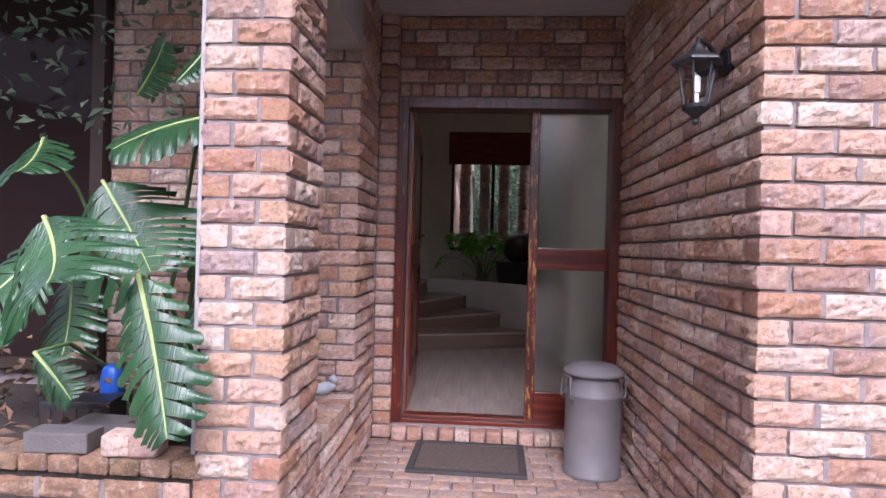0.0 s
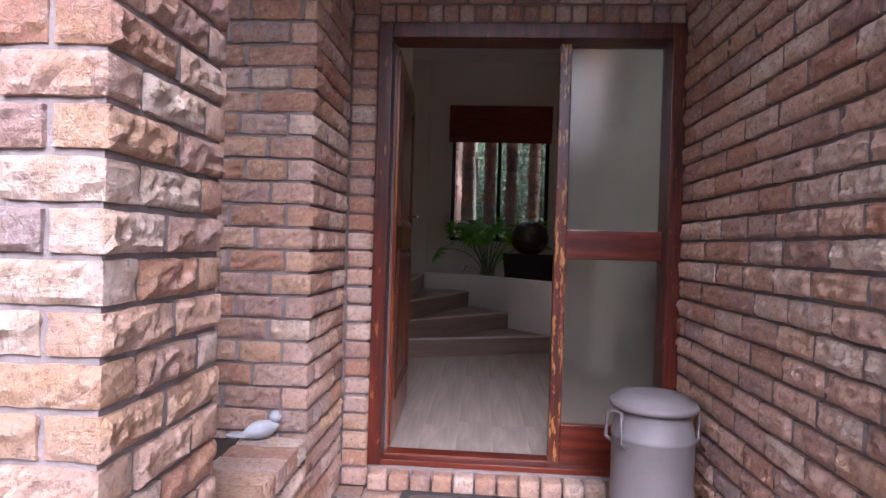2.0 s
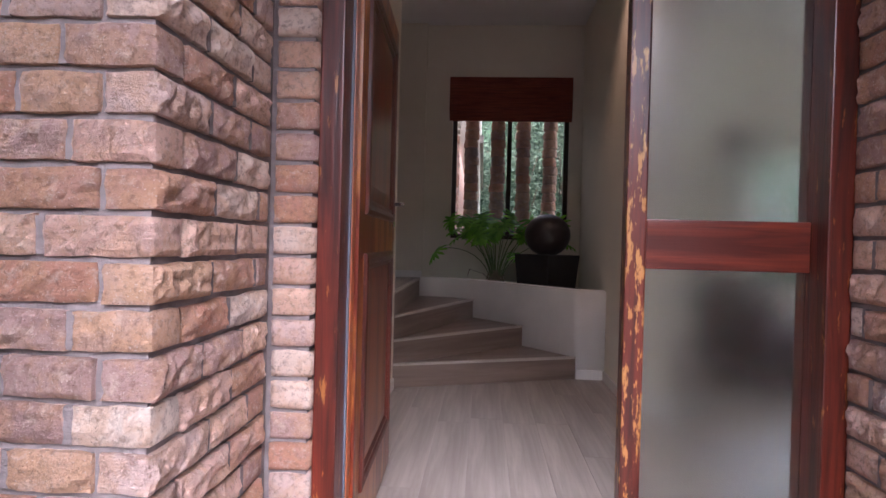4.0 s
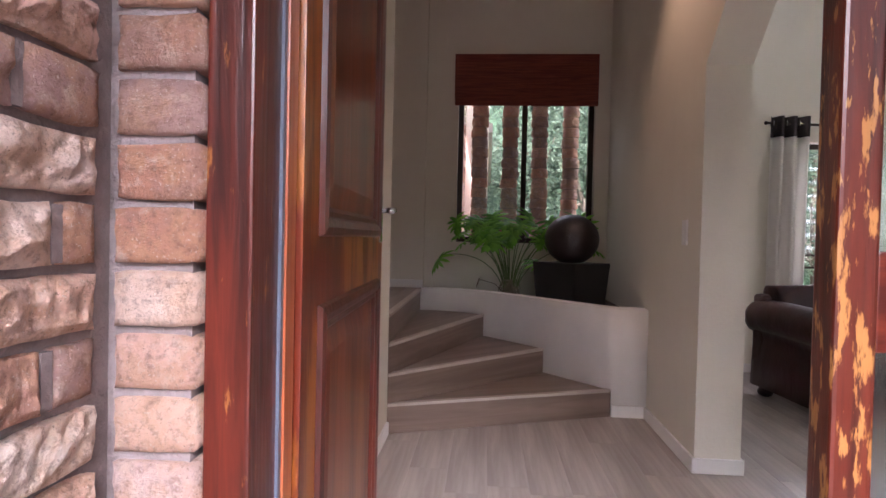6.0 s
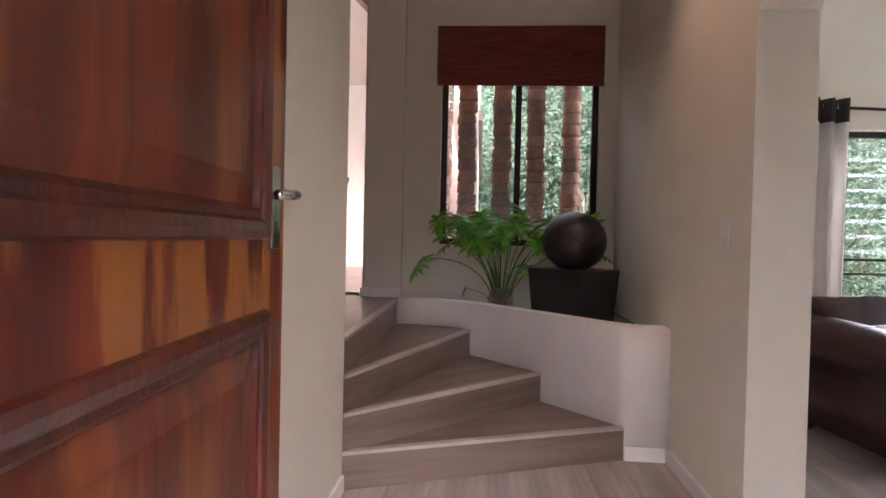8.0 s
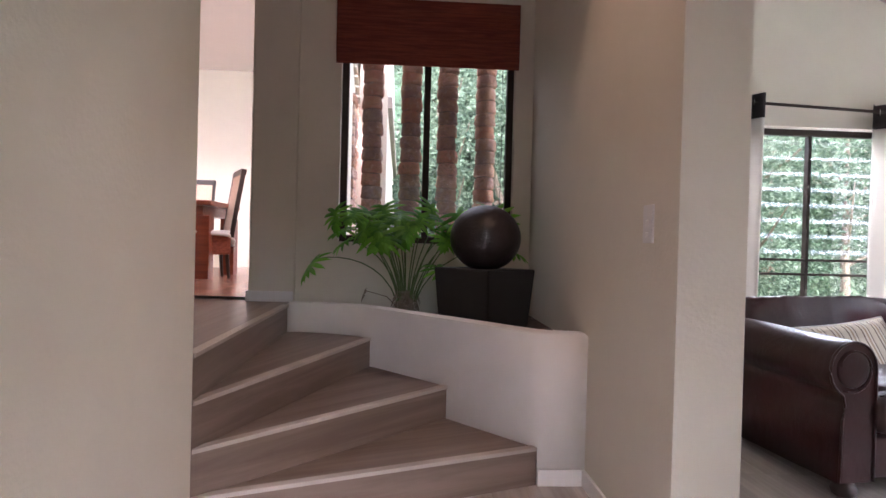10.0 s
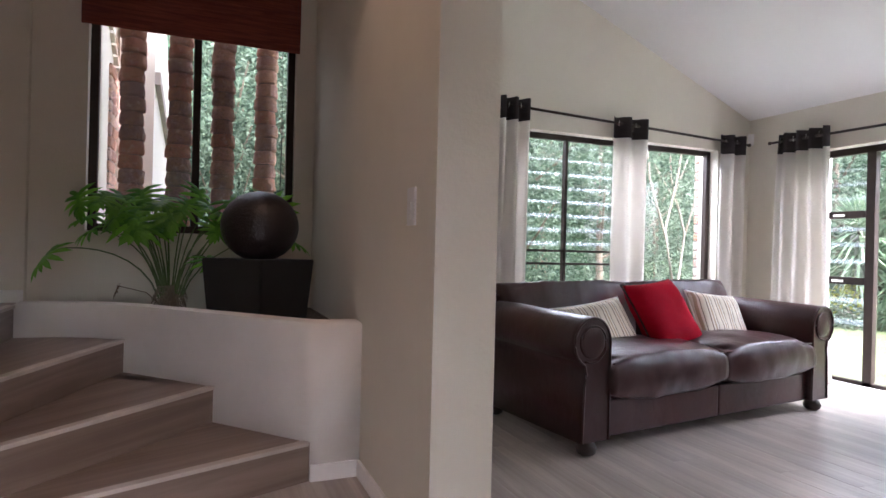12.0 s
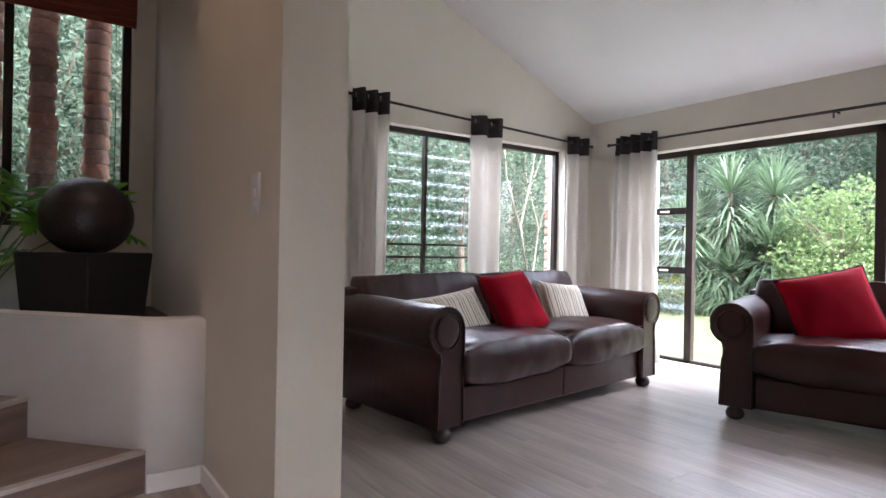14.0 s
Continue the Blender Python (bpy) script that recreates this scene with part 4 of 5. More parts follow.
def sofa(m, w, label):
    t = thing("sofa", label, "sofa", m)
    d, zt, ax = 0.96, 0.63, 0.145
    for sx in (-1, 1):
        prof = scroll_profile(zt, 0.125)
        bm = bmesh.new()
        rings = []
        for k, (y, s, rise) in enumerate(((0.0, 0.94, -0.006), (0.010, 0.985, -0.001), (0.03, 1.0, 0), (0.3, 1.0, 0.004), (0.6, 1.0, 0.012), (d - 0.06, 1.0, 0.012), (d - 0.02, 0.96, 0.0))):
            rings.append([bm.verts.new((sx * (w / 2 - ax) + sx * x * s, y, 0.08 + max(0.0, z + rise * (z > 0.2)) + 0.004 * noise.noise(Vector((x * 8, y * 7, z * 8 + sx))))) for x, z in prof])
        for a, b in zip(rings, rings[1:]):
            for i in range(len(prof)):
                j = (i + 1) % len(prof)
                bm.faces.new((a[i], a[j], b[j], b[i]))
        caps = [bm.faces.new(rings[0]), bm.faces.new(rings[-1][::-1])]
        bmesh.ops.recalc_face_normals(bm, faces=bm.faces[:])
        for f in bm.faces:
            f.smooth = f not in caps
        arm = part("arm", bm, LEATHER, t)
        bm = bmesh.new()
        tube(bm, [(sx * (w / 2 - ax) + sx * x * 0.955, -0.003, 0.082 + z * 0.99) for x, z in prof], 0.0065, 6)
        smooth(part("piping", bm, LEATHER, arm))
        bm = bmesh.new()
        pts = []
        for i in range(30):
            a, rr = radians(-60 - 16 * i), 0.108 - 0.0022 * i
            pts.append((sx * (w / 2 - ax) + sx * (0.02 + rr * math.cos(a)), -0.004, 0.08 + zt - 0.125 + rr * math.sin(a)))
        tube(bm, pts, 0.005, 6)
        smooth(part("scroll_seam", bm, LEATHER, arm))
        bm = bmesh.new()
        bmesh.ops.create_uvsphere(bm, u_segments=24, v_segments=12, radius=0.085, matrix=pose(sx * (w / 2 - ax + 0.02), 0.0, 0.08 + zt - 0.125) @ Matrix.Diagonal((1, 0.16, 1, 1)))
        smooth(part("scroll_disc", bm, LEATHER, arm))
    inner = w - 2 * ax - 0.21
    boxes("base", [(-inner / 2, 0.0, 0.03, d - 0.04, 0.08, 0.27), (0.001, inner / 2, 0.03, d - 0.04, 0.08, 0.27)], LEATHER, t, bevel=0.014, seg=3)
    for i in (-1, 1):
        bm = crown_cushion(inner / 2 + 0.03, 0.78, 0.22, i * 3.0, 0.0025)
        cush = part("seat_cushion", bm, LEATHER, t)
        cush.matrix_local = pose(i * inner / 4, 0.375, 0.365, -2)
        smooth(cush)
        bm = bmesh.new()
        tube(bm, [(x * (inner / 2 - 0.03), -0.382 - 0.010 * (1 - 4 * x * x), 0.086 + 0.012 * (1 - 4 * x * x)) for x in [q / 12 - 0.5 for q in range(13)]], 0.005, 6)
        smooth(part("seam", bm, LEATHER, cush))
        bm = crown_cushion(inner / 2 + 0.13, 0.24, 0.46, i * 5.0, 0.004, True)
        back = part("back_cushion", bm, LEATHER, t)
        back.matrix_local = pose(i * (inner / 4 + 0.065), 0.80, 0.60, -9)
        smooth(back)
    boxes("back", [(-w / 2 + 0.07, w / 2 - 0.07, d - 0.16, d, 0.08, 0.76)], LEATHER, t, bevel=0.05, seg=4)
    for x in (-w / 2 + ax, w / 2 - ax):
        for y in (0.05, d - 0.09):
            bm = bmesh.new()
            lathe(bm, [(0.030, 0.0), (0.048, 0.012), (0.055, 0.035), (0.045, 0.06), (0.030, 0.07), (0.045, 0.085)], 16, x, y)
            smooth(part("foot", bm, DARKW, t, "dark turned wooden bun foot"))
    return t


A1 = pose(3.29, 6.80, F, 0, 0, 6.9)
A2 = pose(4.30, 5.13, F, 0, 0, -73)
sofa(A1, 2.34, "dark brown leather two-seat sofa with rolled arms under the curtained window")
sofa(A2, 2.34, "dark brown leather sofa with rolled arms standing before the glass doors")
cushion("striped_cushion", "cream and brown striped cushion leaning on the leather sofa", A1 @ pose(-0.56, 0.46, 0.555, 60, -5, 6), 0.62, 0.38, 0.15, STRIPE, CLOTH_W, 1.0)
cushion("red_cushion", "plain red cushion with dark piping leaning on the leather sofa", A1 @ pose(-0.02, 0.43, 0.635, 58, 0, 2) @ pose(0, 0, 0, 0, 0, 5), 0.50, 0.50, 0.17, RED, PIPING, 2.0)
cushion("striped_cushion", "cream and brown striped cushion propped beside the sofa arm", A1 @ pose(0.60, 0.48, 0.585, 62, 6, -4), 0.50, 0.39, 0.15, STRIPE, CLOTH_W, 3.0)
cushion("red_cushion", "large plain red cushion with dark piping beside the sofa arm", A2 @ pose(-0.56, 0.44, 0.67, 64, -12, 28), 0.54, 0.52, 0.17, RED, PIPING, 4.0)
cushion("red_cushion", "plain red cushion lying on the leather seat", A2 @ pose(0.15, 0.30, 0.56, 20, 8, 10), 0.42, 0.42, 0.14, RED, PIPING, 5.0)


def curtain(m, w, h, folds, label, flare=0.0):
    """Hangs from z = 0 downwards, width along x; a dark band with rings on top."""
    t = thing("curtain", label, "curtain", m)
    nseg = folds * 10
    def sheet(z0, z1, rows, name, material, lab=""):
        bm = bmesh.new()
        g = []
        for j in range(rows + 1):
            z = z0 + (z1 - z0) * j / rows
            f = -z / h
            row = []
            for i in range(nseg + 1):
                u = i / nseg
                y = 0.042 * math.sin(u * folds * 2 * math.pi + 0.4 * math.sin(f * 3)) * (1 - 0.25 * f) + 0.01 * noise.noise(Vector((u * 6, f * 3, w)))
                x = (u - 0.5) * w * (1 + flare * f) + 0.012 * math.sin(f * 4 + u * 9) * f
                row.append(bm.verts.new((x, y, z)))
            g.append(row)
        for a, b in zip(g, g[1:]):
            for i in range(nseg):
                bm.faces.new((a[i], a[i + 1], b[i + 1], b[i]))
        ob = smooth(part(name, bm, material, t, lab))
        so = ob.modifiers.new("thickness", "SOLIDIFY")
        so.thickness = 0.003
        return ob
    sheet(0.06, -0.115, 3, "band", BAND, "black-brown heading band")
    sheet(-0.115, -h, 14, "cloth", CLOTH_W, "white cloth panel")
    for k in range(folds * 2):
        u = (k + 0.5) / (folds * 2)
        bm = bmesh.new()
        mm = pose((u - 0.5) * w, 0, 0, 0, 90, 25 if k % 2 else -25)
        pts = [mm @ Vector((0.022 * math.cos(a * math.pi / 6), 0.022 * math.sin(a * math.pi / 6), 0)) for a in range(13)]
        tube(bm, pts, 0.004, 6)
        smooth(part("eyelet", bm, CHROME, t, "metal eyelet ring"))
    return t


curtain(pose(2.64, 8.27, 2.285), 0.32, 2.12, 3, "white curtain with dark heading band gathered beside the window")
curtain(pose(3.80, 8.27, 2.245), 0.36, 2.10, 2, "white curtain with dark heading band hanging between two windows")
curtain(pose(4.99, 8.27, 2.21), 0.29, 2.08, 2, "white curtain with dark heading band in the room corner")
curtain(pose(5.20, 7.74, 2.19, 0, 0, 90), 0.47, 2.065, 4, "white floor-length curtain with dark heading band by the glass doors", 0.25)


def rod(p, q, label, brackets):
    t = thing("curtain_rod", label, "curtain rod", Matrix.Translation(p))
    v = Vector(q) - Vector(p)
    bm = bmesh.new()
    tube(bm, [(0, 0, 0), v], 0.011, 12)
    smooth(part("pole", bm, DARK, t))
    for e in (Vector((0, 0, 0)), v):
        bm = bmesh.new()
        bmesh.ops.create_uvsphere(bm, u_segments=12, v_segments=8, radius=0.017, matrix=Matrix.Translation(e))
        smooth(part("finial", bm, DARK, t))
    for f, wall in brackets:
        bm = bmesh.new()
        a = v * f
        tube(bm, [a + Vector((0, 0, -0.05)), a, a + Vector(wall)], 0.008, 8)
        part("bracket", bm, DARK, t)
    return t


rod((2.44, 8.27, 2.29), (5.19, 8.27, 2.20), "dark metal curtain rod above the window", [(0.03, (0, 0.09, 0)), (0.5, (0, 0.09, 0)), (0.97, (0, 0.09, 0))])
rod((5.20, 8.06, 2.185), (5.20, 3.3, 2.15), "dark metal curtain rod above the glass doors", [(0.02, (0.1, 0, 0)), (0.42, (0.1, 0, 0)), (0.97, (0.1, 0, 0))])

# louvres and bars
w2 = bpy.data.objects["window_2"]
for a, b2 in ((2.85, 3.255), (3.305, 3.80)):
    for k in range(9):
        bm = bmesh.new()
        # blade cut narrow, to the width of the bright reflected strip
        box(bm, a, b2, -0.0025, 0.0025, -0.030, 0.030)
        o = part("louvre", bm, LOUVRE, w2)
        o.matrix_local = pose(0, 8.49, 1.24 + 0.118 * k - 0.02, -60)
        o.visible_shadow = False
boxes("bar", [(2.84, 3.80, 8.452, 8.472, 1.15, 1.168)], DARK, w2)
boxes("bar", [(2.84, 3.80, 8.452, 8.472, 1.042, 1.06)], DARK, w2)

w3 = structure("window_3")
gx = 5.42
for y0, y1 in ((3.4, 3.46), (7.74, 7.80), (7.275, 7.345), (5.80, 5.87), (4.6, 4.67)):
    boxes("mullion", [(gx, gx + 0.06, y0, y1, F, 2.075)], DARK, w3, bevel=0.003)
boxes("window_frame", [(gx, gx + 0.06, 3.46, 7.74, 2.02, 2.075)], DARK, w3)
boxes("window_sill", [(gx, gx + 0.06, 3.46, 7.74, F - 0.02, F + 0.03)], DARK, w3)
for z in (1.52, 0.968):
    boxes("transom", [(gx, gx + 0.055, 7.353, 7.74, z - 0.03, z + 0.03)], DARK, w3, bevel=0.003)
for y0, y1 in ((3.46, 4.6), (4.67, 5.80), (5.87, 7.264), (7.353, 7.74)):
    boxes("pane", [(gx + 0.028, gx + 0.034, y0, y1, F + 0.03, 2.045)], GLASS, w3).visible_shadow = False
for z in (1.90, 1.78, 1.66, 1.40, 1.27, 1.13, 0.80, 0.62, 0.45):
    bm = bmesh.new()
    box(bm, -0.003, 0.003, 7.36, 7.735, -0.045, 0.045)
    o = part("louvre", bm, LOUVRE, w3)
    o.matrix_local = pose(gx + 0.075, 0, z, 0, 68, 0)
    o.visible_shadow = False
boxes("latch", [(gx - 0.02, gx, 7.50, 7.60, 1.505, 1.525)], CHROME, w3)
boxes("latch", [(gx - 0.02, gx, 7.50, 7.60, 0.955, 0.975)], CHROME, w3)
boxes("floor_track", [(5.28, 5.42, 3.4, 7.8, -0.02, F + 0.002)], SKIRT, kind="structure")


# ---- dining room ----
def dining_chair(m, label):
    t = thing("dining_chair", label, "chair", m, "dining chairs")
    for x in (-0.2, 0.2):
        for y in (-0.2, 0.2):
            bm = bmesh.new()
            tube(bm, [(x * 0.95, y * 0.95, 0.42), (x, y, 0.2), (x * 1.05, y * 1.08, 0)], 0.022, 8, 0.016)
            part("leg", bm, DARKW, t)
    boxes("seat", [(-0.23, 0.23, -0.23, 0.23, 0.24, 0.44)], RATTAN, t, "woven rattan seat skirt", bevel=0.02)
    boxes("seat_pad", [(-0.24, 0.24, -0.24, 0.23, 0.44, 0.485)], CLOTH_W, t, "white seat pad", bevel=0.018, seg=3)
    bm = bmesh.new()
    box(bm, -0.22, 0.22, 0, 0.035, 0, 0.66)
    bmesh.ops.bevel(bm, geom=bm.edges[:], offset=0.012, segments=2, affect="EDGES")
    o = part("backrest", bm, CANE, t, "pale woven cane backrest")
    o.matrix_local = pose(0, 0.21, 0.42, -9)
    bm = bmesh.new()
    box(bm, -0.24, 0.24, -0.005, 0.045, 0.64, 0.70)
    box(bm, -0.24, -0.215, -0.003, 0.04, 0, 0.64)
    box(bm, 0.215, 0.24, -0.003, 0.04, 0, 0.64)
    o = part("back_frame", bm, DARKW, t)
    o.matrix_local = pose(0, 0.21, 0.42, -9)
    bm = bmesh.new()
    tube(bm, [(-0.25, -0.20, 0.47), (-0.255, 0.20, 0.44), (-0.10, 0.275, 0.38), (0.0, 0.28, 0.34), (0.10, 0.275, 0.38), (0.255, 0.20, 0.44), (0.25, -0.20, 0.47)], 0.02, 8)
    smooth(part("sash", bm, CLOTH_W, t, "white tie sash round the chair"))
    return t


D = TOP + 0.004
dining_chair(pose(-1.80, 10.30, D, 0, 0, -64), "woven cane dining chair with a white pad at the table end")
dining_chair(pose(-2.35, 11.25, D, 0, 0, 0), "tall woven cane dining chair beyond the wooden table")
dining_chair(pose(-2.75, 10.0, D, 0, 0, 178), "tall woven cane dining chair before the wooden table")
t = thing("dining_table", "red-brown wooden dining table with square legs on terracotta tiles", "table", pose(-2.5, 10.5, D))
boxes("tabletop", [(-0.95, 0.86, -0.5, 0.5, 0.72, 0.77)], TABLEW, t, bevel=0.006)
boxes("apron", [(-0.85, 0.76, -0.42, 0.42, 0.62, 0.72)], TABLEW, t)
for x in (-0.85, 0.77):
    for y in (-0.41, 0.41):
        boxes("leg", [(x - 0.075, x + 0.075, y - 0.075, y + 0.075, 0, 0.62)], TABLEW, t, bevel=0.004)


# ---- porch things ----
c = thing("milk_can", "grey painted metal milk can with lid standing beside the door", "milk can", pose(0.885, 3.38, -0.01))
bm = bmesh.new()
lathe(bm, [(0.150, 0.0), (0.158, 0.006), (0.158, 0.03), (0.153, 0.035), (0.154, 0.44), (0.157, 0.445), (0.157, 0.455), (0.152, 0.462), (0.146, 0.50), (0.136, 0.53), (0.134, 0.575)], 40)
smooth(part("body", bm, MILK, c))
bm = bmesh.new()
lathe(bm, [(0.140, 0.553), (0.163, 0.558), (0.166, 0.572), (0.158, 0.584), (0.135, 0.590), (0.13, 0.604), (0.08, 0.612), (0.02, 0.613)], 40)
smooth(part("lid", bm, MILK, c))
for sx, an in ((-1, 200), (1, 20)):
    bm = bmesh.new()
    mm = pose(0, 0, 0, 0, 0, an + 0)
    tube(bm, [mm @ Vector(p) for p in ((0.148, -0.05, 0.42), (0.175, -0.05, 0.44), (0.170, -0.05, 0.53), (0.16, -0.03, 0.545), (0.16, 0.03, 0.545), (0.170, 0.05, 0.53), (0.175, 0.05, 0.44), (0.148, 0.05, 0.42))], 0.007, 8)
    smooth(part("handle", bm, MILK, c))

c = thing("doormat", "dark brown rectangular doormat with a raised border on the paving", "doormat", pose(0.195, 3.47, 0.0, 0, 0, -1.5))
boxes("pad", [(-0.29, 0.29, -0.215, 0.215, 0.0, 0.014)], MAT, c, bevel=0.003)
for r in ((-0.33, 0.33, -0.255, -0.215), (-0.33, 0.33, 0.215, 0.255), (-0.33, -0.29, -0.215, 0.215), (0.29, 0.33, -0.215, 0.215)):
    boxes("border", [(*r, 0.0, 0.02)], MATEDGE, c, bevel=0.004)

for x, y, a in ((0.02, 3.17, 20), (0.16, 3.15, 70), (0.62, 3.40, 140), (0.60, 3.30, 30), (-0.30, 3.60, 200)):
    t = thing("fallen_leaf", "small dry pale leaf lying on the paving", "leaf", pose(x, y, 0.006, 0, 0, a), "dry leaves on the paving")
    bm = bmesh.new()
    bm.faces.new([bm.verts.new(p) for p in ((0, 0, 0), (0.010, 0.02, 0.006), (0, 0.042, 0.002), (-0.010, 0.02, 0.007))])
    part("blade", bm, CANE, t)

c = thing("wall_lantern", "black metal wall lantern with clear glass on the brick wall", "lantern", pose(0.955, 2.11, -0.03))
bm = bmesh.new()
lathe(bm, [(0.012, 1.965), (0.02, 1.95), (0.035, 1.935), (0.085, 1.905), (0.088, 1.897), (0.055, 1.895)], 6)
part("roof", bm, BLACK, c)
for k in range(6):
    a = math.pi / 3 * k
    bm = bmesh.new()
    tube(bm, [(0.062 * math.cos(a), 0.062 * math.sin(a), 1.897), (0.040 * math.cos(a), 0.040 * math.sin(a), 1.755)], 0.0045, 5)
    part("bar", bm, BLACK, c)
    bm = bmesh.new()
    b2 = a + math.pi / 3
    bm.faces.new([bm.verts.new(p) for p in ((0.06 * math.cos(a), 0.06 * math.sin(a), 1.895), (0.06 * math.cos(b2), 0.06 * math.sin(b2), 1.895), (0.038 * math.cos(b2), 0.038 * math.sin(b2), 1.757), (0.038 * math.cos(a), 0.038 * math.sin(a), 1.757))])
    o = part("pane", bm, GLASS, c)
    o.visible_shadow = False
bm = bmesh.new()
lathe(bm, [(0.006, 1.69), (0.012, 1.70), (0.006, 1.712), (0.02, 1.725), (0.045, 1.745), (0.047, 1.757)], 12)
part("base", bm, BLACK, c)
bm = bmesh.new()
lathe(bm, [(0.015, 1.757), (0.015, 1.80), (0.02, 1.80), (0.02, 1.855), (0.006, 1.872)], 12)
part("lamp_tube", bm, PLASTIC, c, "white bulb and holder")
bm = bmesh.new()
tube(bm, [(0.0, 0, 1.96), (0.01, 0.02, 1.99), (0.06, 0.06, 1.985), (0.10, 0.09, 1.95), (0.15, 0.12, 1.94)], 0.008, 8)
part("arm", bm, BLACK, c)
bm = bmesh.new()
bmesh.ops.create_cone(bm, cap_ends=True, segments=20, radius1=0.05, radius2=0.045, depth=0.03, matrix=pose(0.145, 0.12, 1.94, 0, 90))
part("wall_plate", bm, BLACK, c)

c = thing("bird_ornament", "small grey-white bird ornament sitting on the brick ledge", "ornament", pose(-0.565, 3.10, 0.437, 0, 0, 25))
bm = bmesh.new()
puff(bm, 0.13, 0.06, 0.065, 1, 1, 18, 10, pose(0, 0, 0.034, 0, -12))
puff(bm, 0.045, 0.042, 0.045, 1, 1, 14, 8, pose(0.05, 0, 0.078))
puff(bm, 0.09, 0.035, 0.018, 0.8, 0.8, 12, 6, pose(-0.075, 0, 0.02, 0, 8))
smooth(part("figure", bm, BIRDC, c))

# planter bed left of the pillar
MOSSY = brick_material("mossy_bed_brick", [(0.0, (0.26, 0.16, 0.10)), (0.3, (0.20, 0.14, 0.08)), (0.6, (0.30, 0.19, 0.13)), (0.85, (0.17, 0.13, 0.09))])
BED_FLAT = [brick_mesh("brick", BL, 0.1, 0.06, 0.003, MOSSY, 60 + i) for i in range(4)]
BED_FACE = [brick_mesh("brick", BL, BD, BH, 0.006, MOSSY, 70 + i) for i in range(5)]
bed = structure("garden_bed")
boxes("bed_core", [(-3.2, -0.71, 1.99, 2.09, -0.02, 0.42), (-3.2, -0.67, 2.1, 3.2, -0.02, 0.40)], SOIL, bed)
k = 0
x = -3.15
while x < -0.75:
    o = brick(bed, rng.choice(BED_FLAT), x + 0.05, 2.04, 0.455, 90, 0.75)
    x += 0.108
lay(bed, (-3.2, 1.985), (1, 0), (0, -1), 2.48, -0.02, 0.42, 0, 0, BED_FACE)
c = thing("concrete_block", "grey concrete block lying on the brick edging", "concrete block", pose(-1.19, 2.02, 0.488, 0, 0, 3))
boxes("block", [(-0.11, 0.11, -0.05, 0.05, 0, 0.07)], CONC, c, bevel=0.006)
c = thing("concrete_slab", "flat grey concrete slab lying behind the brick edging", "concrete slab", pose(-1.15, 2.24, 0.44, 4, 0, -4))
boxes("slab", [(-0.2, 0.2, -0.13, 0.13, 0, 0.06)], CONC, c, bevel=0.006)
c = thing("loose_bricks", "two reddish bricks set down on the planter edge", "bricks", pose(-0.93, 2.01, 0.487, 0, 0, 0))
for x in (-0.045, 0.05):
    brick(c, SMOOTHER[1], x, 0, 0.037, 4)
c = thing("plant_pot", "black plastic plant pot behind the brick edging", "plant pot", pose(-0.79, 2.28, 0.40))
bm = bmesh.new()
lathe(bm, [(0.07, 0), (0.09, 0.13), (0.096, 0.135), (0.096, 0.15), (0.086, 0.15), (0.08, 0.12), (0.01, 0.115)], 24)
smooth(part("body", bm, BLACK, c))
c = thing("plastic_crate", "dark grey plastic crate standing among the plants", "crate", pose(-1.42, 2.45, 0.40, 0, 0, 8))
boxes("crate_body", [(-0.14, 0.14, -0.08, 0.08, 0, 0.15)], BLACK, c, bevel=0.006)
for i in range(5):
    boxes("slot", [(-0.12 + i * 0.05, -0.09 + i * 0.05, -0.084, -0.08, 0.03, 0.12)], DARK, c)
c = thing("blue_bag", "small bright blue plastic bag behind the crate", "bag", pose(-1.40, 2.60, 0.40))
bm = bmesh.new()
puff(bm, 0.10, 0.08, 0.20, 0.6, 0.6, 16, 10, pose(0, 0, 0.16), 0.25, 2.0)
smooth(part("bag_body", bm, plain("blue_plastic", (0.02, 0.09, 0.42), 0.4), c))
boxes("downpipe", [(-0.722, -0.706, 1.99, 2.03, 0.50, 2.9)], SOFFIT, kind="structure", bevel=0.004)

# left house window
wl = structure("window_4")
boxes("window_frame", [(-1.90, -1.83, 3.13, 3.20, 0.5, 2.9), (-3.2, -1.90, 3.13, 3.20, 0.5, 0.56)], DARK, wl)
boxes("pane", [(-3.2, -1.90, 3.16, 3.17, 0.56, 2.9)], DGLASS, wl)


